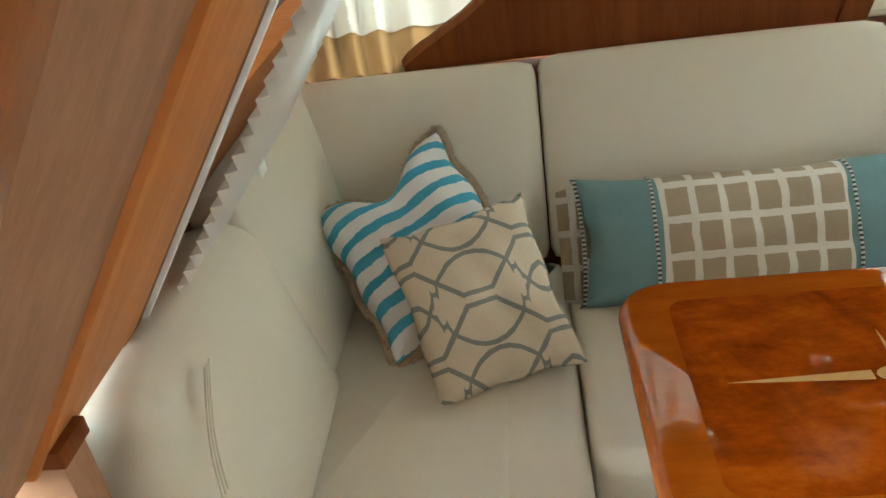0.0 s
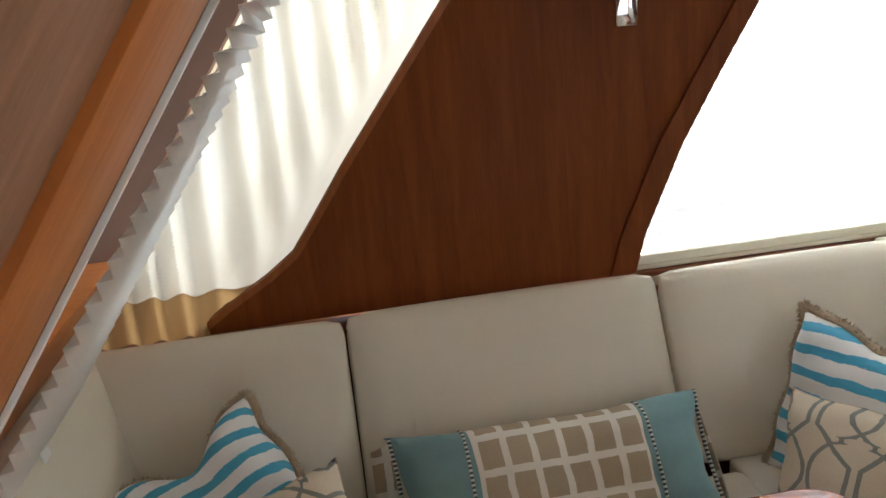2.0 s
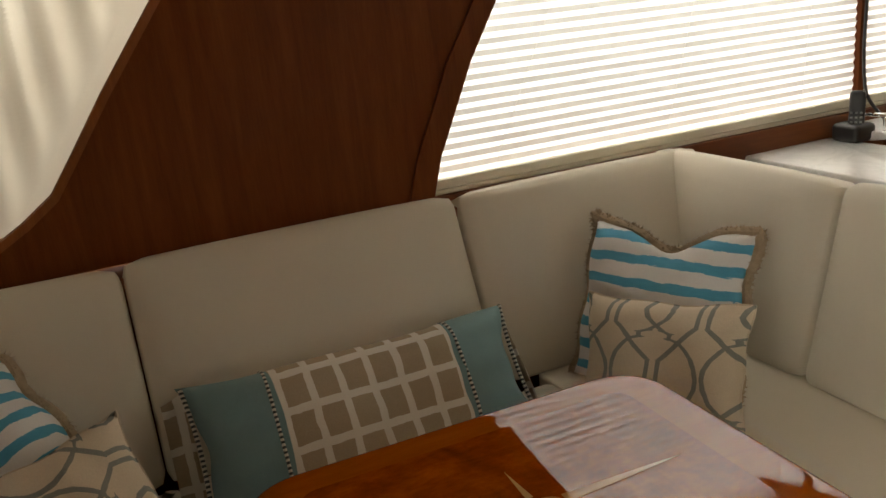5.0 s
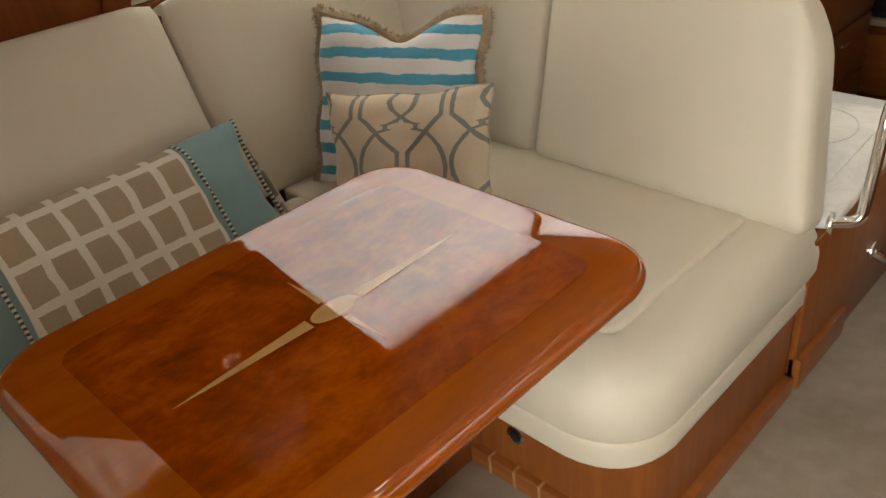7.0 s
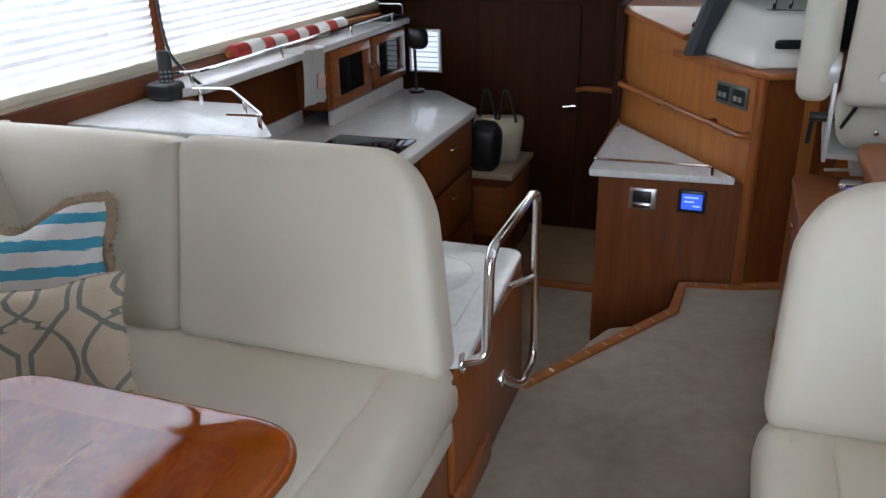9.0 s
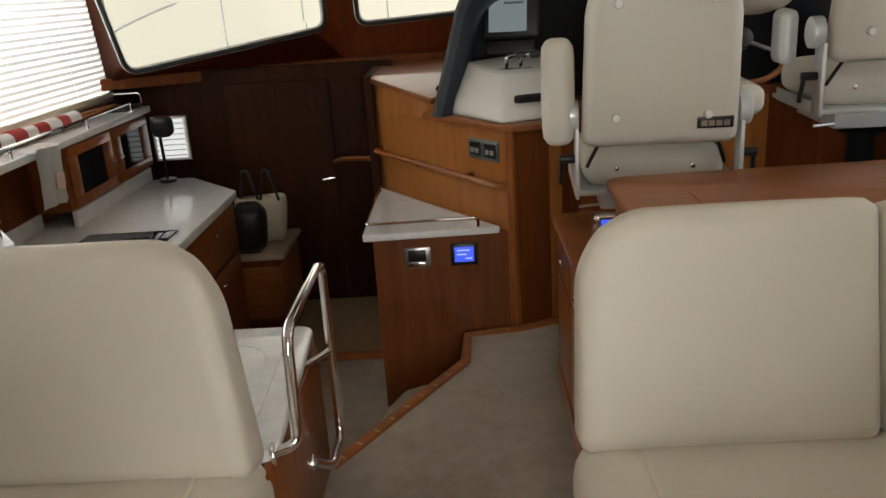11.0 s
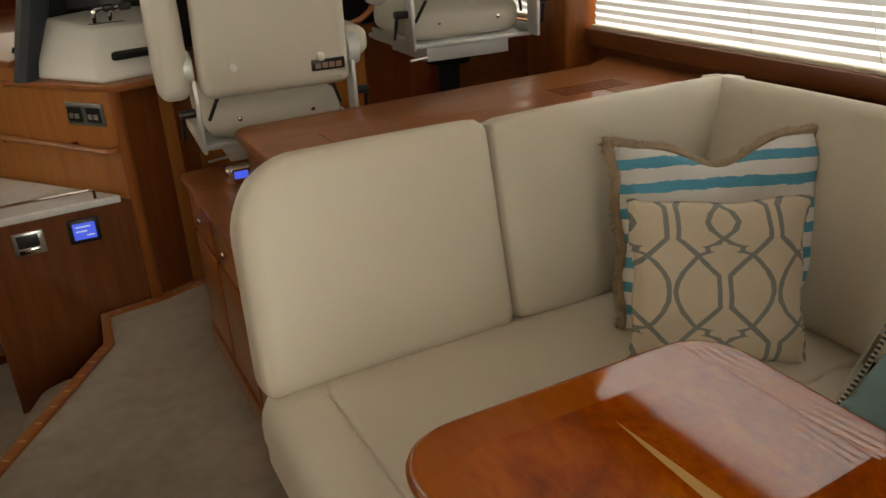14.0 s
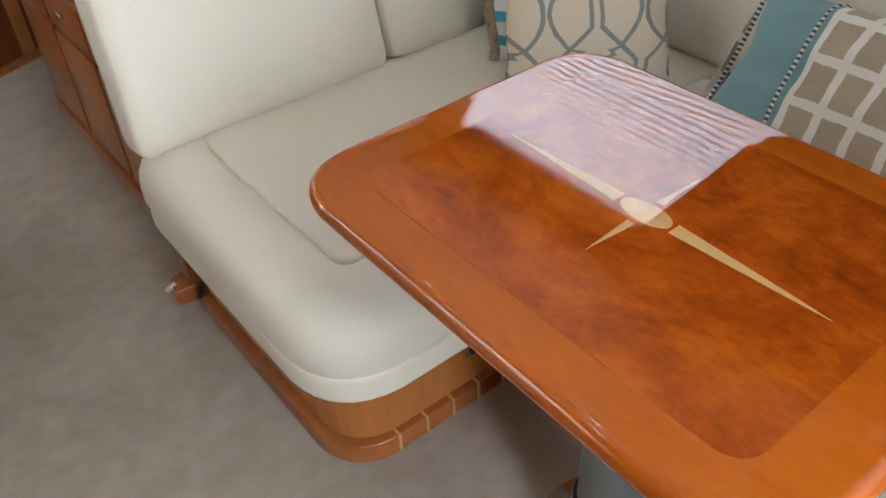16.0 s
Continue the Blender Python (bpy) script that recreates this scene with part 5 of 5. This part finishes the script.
# shade below the windscreen is in this lining's colour
struct("wall_bow", prism([(-1.93, 5.09), (-0.68, 5.34), (0.5, 5.50), (1.95, 5.28), (1.95, 5.36), (0.5, 5.58), (-0.68, 5.42), (-1.93, 5.17)], -0.35, 1.02), CHERRY_SHADE, "lining below the windscreen, darkened for shade", "wall")

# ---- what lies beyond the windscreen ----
HAZE = plain("self_lit_haze", (0.80, 0.77, 0.62), 1.0, vary=0.04, scale=0.6, relief=0, spec=0.0)
# no lamp: the backdrop's own emission stands for the brightness outside
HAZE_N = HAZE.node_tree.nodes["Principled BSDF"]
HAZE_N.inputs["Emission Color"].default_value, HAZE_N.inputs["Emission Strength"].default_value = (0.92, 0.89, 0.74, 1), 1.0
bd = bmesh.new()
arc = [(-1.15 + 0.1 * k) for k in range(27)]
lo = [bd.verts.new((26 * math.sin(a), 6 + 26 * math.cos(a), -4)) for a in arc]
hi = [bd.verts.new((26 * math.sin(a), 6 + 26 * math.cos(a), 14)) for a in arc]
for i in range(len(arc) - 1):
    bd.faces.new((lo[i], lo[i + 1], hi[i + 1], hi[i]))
tagged(part("backdrop", bd, HAZE), "self-lit backdrop for the bright hazy shed interior beyond the windscreen", "backdrop", "", "structure")
dk = thing("bow_rail", (-1.0, 8.0, 0.9), "white tubular bow rail beyond the windscreen", "rail")
WHITE_RAIL = plain("white_rail", (0.9, 0.9, 0.88), 0.4)
part("top_rail", tube([(0.1 + 2.7 * math.sin(a), 6.4 + 2.8 * math.cos(a), 1.18 + 0.57 * math.cos(a)) for a in [math.pi * (k / 40 - 0.5) for k in range(41)]], 0.011, 8), WHITE_RAIL, dk)
for a in (-0.95, -0.62, -0.30, 0.02, 0.34, 0.66):
    x, y, z = 0.1 + 2.7 * math.sin(a), 6.4 + 2.8 * math.cos(a), 1.18 + 0.57 * math.cos(a)
    part("stanchion", tube([(x, y, 0.7), (x, y, z)], 0.008, 8), WHITE_RAIL, dk)
struct("foredeck", prism([(-2.4, 5.7), (2.4, 5.7), (2.2, 7.5), (0.2, 9.6), (-2.0, 7.5)], 0.6, 0.72), GELCOAT, "pale foredeck beyond the windscreen", "deck", False)

# ---- helm console ----
hc = thing("helm_console", (0.3, 4.2, -0.35), "cherry helm console with stepped top beside the galley steps", "console")
A, B, C, D2 = (0.20, 3.715), (-0.43, 4.55), (-0.43, 5.25), (0.42, 3.80)
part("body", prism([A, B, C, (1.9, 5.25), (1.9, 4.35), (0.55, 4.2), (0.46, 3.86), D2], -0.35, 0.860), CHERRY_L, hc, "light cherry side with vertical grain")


def sloped(bm):
    """The console's top falls towards its after end."""
    for v in bm.verts:
        if v.co.z > 0.95:
            v.co.z -= 0.15 * max(0, 4.55 - v.co.y)
    return bm


part("upper_body", sloped(prism([(-0.095, 4.11), B, C, (1.9, 5.25), (1.9, 4.5), (0.5, 4.5)], 0.86, 1.00)), CHERRY_L, hc)
part("ledge", prism(rounded([(0.22, 3.675), (0.45, 3.76), (0.52, 4.2), (0.5, 4.5), (-0.15, 4.25), (-0.165, 4.16)], (0.02, 0.04, 0, 0, 0, 0.01)), 0.858, 0.884, bevel=0.006), CHERRY_X, hc, "rounded cherry ledge")
part("top", sloped(prism(rounded([(-0.115, 4.09), (-0.46, 4.545), (-0.46, 5.3), (1.9, 5.3), (1.9, 4.5), (0.2, 4.5)], (0.01, 0.03, 0, 0, 0, 0)), 1.00, 1.026, bevel=0.006)), CHERRY_X, hc, "reddish varnished console top")
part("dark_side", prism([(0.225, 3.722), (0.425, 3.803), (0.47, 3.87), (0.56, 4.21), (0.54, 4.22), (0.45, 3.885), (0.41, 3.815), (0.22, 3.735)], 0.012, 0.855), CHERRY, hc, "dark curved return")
part("corner_post", tube([(0.205, 3.715, 0.012), (0.205, 3.715, 0.86)], 0.022, 10), CHERRY_V, hc)
hyp = (Vector(B) - Vector(A)).normalized()
nrm = Vector((-hyp.y, hyp.x))
ang = math.degrees(math.atan2(hyp.y, hyp.x))


def on_face(s, z, off=0.0):
    """A pose on the console's slanting side, s metres from its after corner, facing out."""
    p = Vector(A) + hyp * s + nrm * off
    return pose(p.x, p.y, z, 0, 0, ang)


hr = part("hand_rail", tube([on_face(0.02, 0.635, 0.0).translation, on_face(0.03, 0.635, 0.045).translation, on_face(0.98, 0.665, 0.045).translation, on_face(0.99, 0.665, 0.0).translation], 0.014, 8, fillet=0.02), CHERRY_X, hc, "varnished hand rail")
for s in (0.25, 0.62):
    part("rail_post", tube([on_face(s, 0.642, 0.0).translation, on_face(s, 0.642, 0.045).translation], 0.010, 8), CHERRY, hr)
sp = part("switch_plate", box(-0.10, 0.10, 0, 0.008, -0.045, 0.045, 0.004, 2, on_face(0.16, 0.765, 0.0)), GREY_POST, hc, "brushed switch plate")
for dx in (-0.05, 0.05):
    part("switch_window", box(dx - 0.038, dx + 0.038, 0.008, 0.012, -0.03, 0.03, 0.002, 1, on_face(0.16, 0.765, 0.0)), BLACK, sp)
for dx in (-0.065, -0.035, 0.035, 0.065):
    part("switch", box(dx - 0.010, dx + 0.010, 0.012, 0.017, -0.016, 0.004, 0.001, 1, on_face(0.16, 0.765, 0.0)), STEEL, sp)

# lower front locker with triangular marble top
lf = thing("step_locker", (-0.15, 3.7, -0.35), "cherry step locker with a triangular marble top and chrome rail", "cabinet")
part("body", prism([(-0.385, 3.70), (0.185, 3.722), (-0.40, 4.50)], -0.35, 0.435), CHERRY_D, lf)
part("marble_top", prism(rounded([(-0.425, 3.675), (0.155, 3.705), (-0.425, 4.52)], (0.015, 0.008, 0.02)), 0.435, 0.465, bevel=0.006), MARBLE, lf, "triangular marble top")
fr2 = part("fiddle_rail", tube([(-0.405, 4.40, 0.468), (-0.405, 4.40, 0.505), (-0.408, 3.70, 0.505), (0.06, 3.715, 0.505), (0.06, 3.715, 0.468)], 0.007, 8, fillet=0.02), CHROME, lf, "chrome fiddle rail")
ol = part("outlet_plate", box(-0.255, -0.145, 3.690, 3.703, 0.305, 0.395, 0.004), STEEL, lf, "steel outlet plate")
part("outlet_window", box(-0.24, -0.165, 3.686, 3.692, 0.335, 0.385, 0.002), BLACK, ol)
part("outlet_flap", box(-0.24, -0.165, 3.684, 3.692, 0.312, 0.330, 0.002), CHROME, ol)
dp = part("display", box(-0.062, 0.052, 3.695, 3.712, 0.305, 0.402, 0.006), BLACK, lf, "small black display unit")
part("display_screen", box(-0.045, 0.036, 3.691, 3.697, 0.322, 0.387, 0.002), SCREEN_BLUE, dp, "lit blue screen")
for k, (x0, x1) in enumerate(((-0.035, 0.02), (-0.035, 0.005), (0.0, 0.028))):
    part("screen_bar", box(x0, x1, 3.6895, 3.6915, 0.371 - 0.018 * k, 0.376 - 0.018 * k, 0), SCREEN_WHITE, dp)

# instrument pod: gelcoat lever box, black dash hood, plotter
pod = thing("lever_box", (0.2, 4.0, 0.884), "white moulded engine-control box on the console ledge", "control box")
bm = bmesh.new()
low = [(-0.10, 4.18), (0.17, 3.745), (0.42, 3.81), (0.50, 4.25), (0.3, 4.45)]
upp = [(0.05, 4.20), (0.20, 3.93), (0.41, 3.93), (0.49, 4.26), (0.3, 4.42)]
va, vb = [bm.verts.new((*p, 0.884)) for p in low], [bm.verts.new((*p, 1.065 if i in (1, 2) else 1.10)) for i, p in enumerate(upp)]
mid = [bm.verts.new((p[0] * 0.85 + q[0] * 0.15, p[1] * 0.85 + q[1] * 0.15, 0.95)) for p, q in zip(low, upp)]
bm.faces.new(va)
bm.faces.new(vb)
for ra, rb in ((va, mid), (mid, vb)):
    for i in range(5):
        bm.faces.new((ra[i - 1], ra[i], rb[i], rb[i - 1]))
bevelled(bm, bm.edges[:], 0.02, 3)
part("moulding", bm, GELCOAT, pod)
part("recess", cushion(0.19, 0.02, 0.035, 0.012, m=pose(0.325, 3.795, 0.975, 12, 0, 14)), BLACK, pod, "black hand recess")
for dx in (0.0, 0.06):
    lv = part("throttle_lever", tube([(0.22 + dx, 4.05, 1.060), (0.22 + dx, 4.0, 1.125), (0.27 + dx, 4.01, 1.13)], 0.010, 8, fillet=0.02), CHROME, pod, "chrome throttle lever")
    part("lever_knob", cushion(0.05, 0.035, 0.03, 0.012, m=pose(0.28 + dx, 4.01, 1.13)), BLACK, lv)
part("lever_base", cushion(0.16, 0.10, 0.03, 0.012, m=pose(0.26, 4.05, 1.060)), BLACK, pod)

dh = thing("dash_hood", (0.8, 4.4, 0.9), "black padded instrument hood across the helm", "dashboard")
HOOD = rounded([(-0.115, 0.884), (0.055, 1.468), (1.62, 1.475), (1.80, 0.884)], (0, 0.20, 0.22, 0), 10)


def hood_ring(grow, y_low, y_high):
    """The hood's outline, grown sideways and upwards, its front edge leaning forward as it rises."""
    out = []
    for x, z in HOOD:
        k = (z - 0.884) / 0.59
        out.append((0.85 + (x - 0.85) * (1 + grow / 0.9), y_low + (y_high - y_low) * k, 0.884 + (z - 0.884) * (1 + grow / 0.59)))
    return out


hood = bmesh.new()
rings = [[hood.verts.new(p) for p in hood_ring(*g)] for g in ((-0.01, 4.76, 4.78), (0.0, 4.20, 4.36), (0.0, 4.05, 4.23), (-0.012, 4.02, 4.205), (-0.04, 4.015, 4.20), (-0.075, 4.04, 4.23), (-0.10, 4.10, 4.30), (-0.12, 4.40, 4.50))]
for ra, rb in zip(rings, rings[1:]):
    for i in range(len(ra) - 1):
        hood.faces.new((ra[i], ra[i + 1], rb[i + 1], rb[i]))
part("hood_shell", hood, DASH_GREY, dh, "charcoal padded hood shell")
part("face_panel", prism([(x, z) for x, _, z in hood_ring(-0.105, 0, 0)], 4.42, 4.46, "y"), DASH, dh, "black instrument face")
pl = part("plotter", box(-0.13, 0.13, -0.02, 0.02, -0.10, 0.10, 0.012, 3, pose(0.265, 4.33, 1.275, -16, 0, -12)), BLACK, dh, "black framed chart plotter")
part("plotter_screen", box(-0.10, 0.075, -0.0225, -0.019, -0.072, 0.078, 0.002, 1, pose(0.265, 4.33, 1.275, -16, 0, -12)), SCREEN_PALE, pl, "pale lit screen")
part("screen_bar", box(-0.03, 0.06, -0.024, -0.0225, 0.052, 0.062, 0, 1, pose(0.265, 4.33, 1.275, -16, 0, -12)), SCREEN_DIM, pl)
part("plotter_bracket", box(-0.11, 0.11, -0.015, 0.03, -0.17, -0.11, 0.006, 2, pose(0.265, 4.33, 1.275, -16, 0, -12)), BLACK, pl)
part("compass", cushion(0.15, 0.15, 0.12, 0.055, (0, 0, 0.01), pose(0.88, 4.44, 1.525), 7), DARK_GLASS, dh, "domed steering compass")
for x, y, z in ((-0.082, 4.10, 0.965), (-0.066, 4.16, 1.02), (-0.088, 4.22, 0.985)):
    part("stud", disc((x, y, z), (-0.96, 0, 0.28), 0.012, 0.014, 14), DASH, dh)
wh = thing("steering_wheel", (1.30, 4.1, 1.2), "varnished wooden steering wheel with steel spokes", "steering wheel")
WM = pose(1.22, 4.02, 1.15, 62, 0, 0)
part("rim", (lambda b: (b.transform(WM), b)[1])(tube([(0.21 * math.cos(a), 0.21 * math.sin(a), 0) for a in [2 * math.pi * k / 36 for k in range(36)]], 0.014, 8, True)), CHERRY_X, wh, "varnished wood rim")
for a in (90, 210, 330):
    part("spoke", (lambda b: (b.transform(WM), b)[1])(tube([(0, 0, -0.03), (0.2 * math.cos(radians(a)), 0.2 * math.sin(radians(a)), 0)], 0.009, 8)), STEEL, wh)
part("hub", (lambda b: (b.transform(WM), b)[1])(disc((0, 0, -0.03), (0, 0, 1), 0.045, 0.05)), BLACK, wh)
part("column", tube([(1.22, 4.05, 1.13), (1.22, 4.48, 1.02)], 0.03, 10), BLACK, wh)


# ---- helm chairs ----
def helm_chair(m, tall, folded):
    """Seen from behind: x right, y forward, z from the cabin floor."""
    c = thing("helm_chair", None, "white vinyl helm chair with fold-up arms on a post", "helm chair", "helm chairs", m=m)
    w = 0.235
    prof = rounded([(-w, 0), (w, 0), (w * 0.93, tall), (-w * 0.93, tall)], (0.035, 0.035, 0.19, 0.19), 10)
    bm = prism(prof, -0.05, 0.06, "y", 0.035, 4)
    for v in bm.verts:
        if v.co.y < 0:
            v.co.y -= 0.012 * max(0, 1 - (v.co.x / w) ** 2)
    lean = pose(0, 0, 0.93, 7, 0, 0)
    bm.transform(lean)
    b = part("backrest", bm, VINYL, c, "padded white vinyl backrest")
    for x in (-0.135, 0.135):
        for z in (0.10, min(0.44, tall - 0.14)):
            part("button", (lambda b_: (b_.transform(lean), b_)[1])(disc((x, -0.059, z), (0, -1, 0), 0.0135, 0.020, 16, 0.005)), GELCOAT, b, "round covered button")
    bd_ = part("badge", box(0.105, 0.212, -0.060, -0.045, 0.055, 0.09, 0.003, 2, lean), BLACK, b, "small maker's plate")
    for k in range(4):
        part("badge_bar", box(0.116 + 0.022 * k, 0.134 + 0.022 * k, -0.0615, -0.059, 0.063, 0.080, 0, 1, lean), STEEL, bd_)
    part("seat", cushion(0.45, 0.44, 0.125, 0.052, (0, 0, 0.012), pose(0, 0.27, 0.838)), VINYL, c, "thick seat pad")
    part("seat_pan", box(-0.25, 0.25, 0.03, 0.46, 0.755, 0.772, 0.004), ALU, c, "painted alloy seat pan")
    for x in (-0.25, 0.25):
        part("hinge_bracket", joined(box(x - 0.006, x + 0.006, -0.03, 0.045, 0.76, 0.99, 0.003), box(x - 0.005, x + 0.005, 0.03, 0.40, 0.755, 0.80, 0.003)), ALU, c, "painted alloy hinge bracket")
        part("strut", tube([(x * 0.72, 0.0, 0.935), (x * 0.86, 0.04, 0.85)], 0.006, 8), BLACK, c, "black tilt strut")
        part("knob", disc((x * 1.12, 0.01, 0.885), (1, 0, 0), 0.014, 0.05, 14), BLACK, c, "black adjusting knob")
        part("lever", tube([(x * 1.18, 0.01, 0.885), (x * 1.20, 0.03, 0.80)], 0.007, 8), BLACK, c, "black adjusting lever")
        part("arm_hinge", disc((x * 1.05, 0.03, 1.02), (1, 0, 0), 0.05, 0.04, 24, 0.006), ALU, c, "round arm hinge")
    for x in (-0.12, 0.12):
        part("cushion_stud", disc((x, 0.048, 0.838), (0, -1, 0), 0.008, 0.008, 12), CHROME, c)
    part("slide", box(-0.17, 0.17, 0.06, 0.42, 0.70, 0.755, 0.005), ALU, c)
    part("slide_lever", tube([(-0.24, 0.05, 0.715), (-0.10, 0.08, 0.72)], 0.005, 8), STEEL, c, "steel slide lever")
    # swivel and post take a black colour in place of the shade there
    part("swivel", disc((0, 0.25, 0.678), (0, 0, 1), 0.09, 0.045, 28, 0.006), DASH, c)
    part("post", disc((0, 0.25, 0.34), (0, 0, 1), 0.045, 0.64, 24, 0.0), DASH, c, "post coloured dark for the shade under the seat")
    part("foot", disc((0, 0.25, 0.015), (0, 0, 1), 0.15, 0.03, 32, 0.008), ALU, c)
    if folded:
        part("armrest", cushion(0.095, 0.10, 0.33, 0.035, (0.004, 0.004, 0), pose(-0.305, 0.02, 1.095, 4, 0, 0)), VINYL, c, "folded-up padded armrest")
    else:
        part("armrest", cushion(0.115, 0.34, 0.105, 0.04, (0.004, 0, 0.004), pose(-0.33, 0.36, 1.13, -8)), VINYL, c, "lowered padded armrest")
        part("arm_bracket", cushion(0.06, 0.12, 0.18, 0.028, m=pose(-0.31, 0.18, 1.0, 0)), ALU, c, "moulded arm bracket")
    part("armrest", cushion(0.10, 0.34, 0.095, 0.035, (0.004, 0, 0.004), pose(0.295, 0.25, 1.03)), VINYL, c, "lowered padded armrest")
    return c


ch1 = helm_chair(pose(0.625, 2.985, 0, 0, 0, -4), 0.575, True)
helm_chair(pose(1.415, 3.10, 0.20, 0, 0, -3), 0.60, False)
foot = thing("helm_platform", (1.3, 3.5, 0), "dark cherry footrest platform under the helm chairs", "platform", kind="structure")
part("platform", box(1.02, 1.92, 3.10, 4.3, 0.0, 0.20, 0.006), CHERRY, foot)
part("helm_back", box(0.9, 1.92, 4.30, 4.36, 0.0, 0.9, 0.004), CHERRY, foot)

# ---- starboard cabinets behind the settee ----
cb1 = thing("long_cabinet", (1.1, 2.55, 0), "cherry cabinet with a varnished top behind the starboard settee", "cabinet")
part("body", box(0.46, 1.92, 2.215, 2.80, 0.0, 0.835, 0.004), CHERRY_V, cb1)
tp = part("top", prism(rounded([(0.43, 2.205), (1.925, 2.205), (1.925, 2.97), (1.75, 2.87), (0.43, 2.83)], (0.02, 0, 0, 0.05, 0.06)), 0.835, 0.865, bevel=0.008), CHERRY_X, cb1, "wide varnished cherry top")
for k in range(5):
    part("vent_slot", box(1.40, 1.66, 2.52 + 0.022 * k, 2.53 + 0.022 * k, 0.8645, 0.8665, 0), CHERRY, tp, "dark vent slot")
part("lid_joint", box(0.62, 0.624, 2.21, 2.60, 0.8645, 0.8658, 0), CHERRY, tp)
part("lid_joint", box(1.55, 1.554, 2.21, 2.55, 0.8645, 0.8658, 0), CHERRY, tp)
cb2 = thing("side_cabinet", (0.4, 2.8, 0), "narrow cherry drawer cabinet facing the aisle", "cabinet")
part("body", box(0.345, 0.46, 2.215, 3.22, 0.0, 0.615, 0.004), CHERRY_V, cb2)
part("body_return", box(0.46, 0.90, 2.805, 3.22, 0.0, 0.615, 0.004), CHERRY_V, cb2)
part("top", prism(rounded([(0.315, 2.21), (0.455, 2.21), (0.46, 2.84), (0.92, 2.84), (0.92, 3.25), (0.315, 3.25)], (0, 0, 0, 0, 0.02, 0.05)), 0.615, 0.640, bevel=0.006), CHERRY_X, cb2)
part("plinth", box(0.325, 0.345, 2.215, 3.22, 0.0, 0.07, 0.006), CHERRY_X, cb2)
for y0, y1 in ((2.24, 2.53), (2.55, 2.86), (2.88, 3.19)):
    d = part("drawer", box(0.330, 0.345, y0, y1, 0.46, 0.60, 0.005), CHERRY_X, cb2, "cherry drawer front")
    part("knob", disc((0.324, (y0 + y1) / 2, 0.53), (-1, 0, 0), 0.011, 0.014, 14), CHROME, d, "small chrome knob")
    d = part("door", box(0.330, 0.345, y0, y1, 0.09, 0.445, 0.005), CHERRY_X, cb2, "cherry door")
sk = thing("shore_meter", (0.50, 3.05, 0.64), "small chrome instrument with a lit blue dial on the cabinet", "instrument")
part("case", cushion(0.09, 0.05, 0.06, 0.015, m=pose(0.47, 3.0, 0.672)), CHROME, sk)
part("dial", box(-0.022, 0.022, -0.028, -0.024, -0.012, 0.012, 0.001, 1, pose(0.47, 3.0, 0.677)), SCREEN_BLUE, sk)
ck = thing("floor_cleat", (0.255, 2.09, 0), "small cherry hook block at the cabinet foot", "cleat")
part("block", prism(rounded([(0.225, 2.06), (0.285, 2.05), (0.285, 2.13), (0.24, 2.12)], 0.01), 0.0, 0.05, bevel=0.006), CHERRY_X, ck)
part("block_stem", box(0.275, 0.30, 2.07, 2.12, 0.0, 0.26, 0.006), CHERRY_X, ck)
part("pin", disc((0.23, 2.09, 0.045), (1, 0, 0.4), 0.007, 0.03, 10), STEEL, ck)
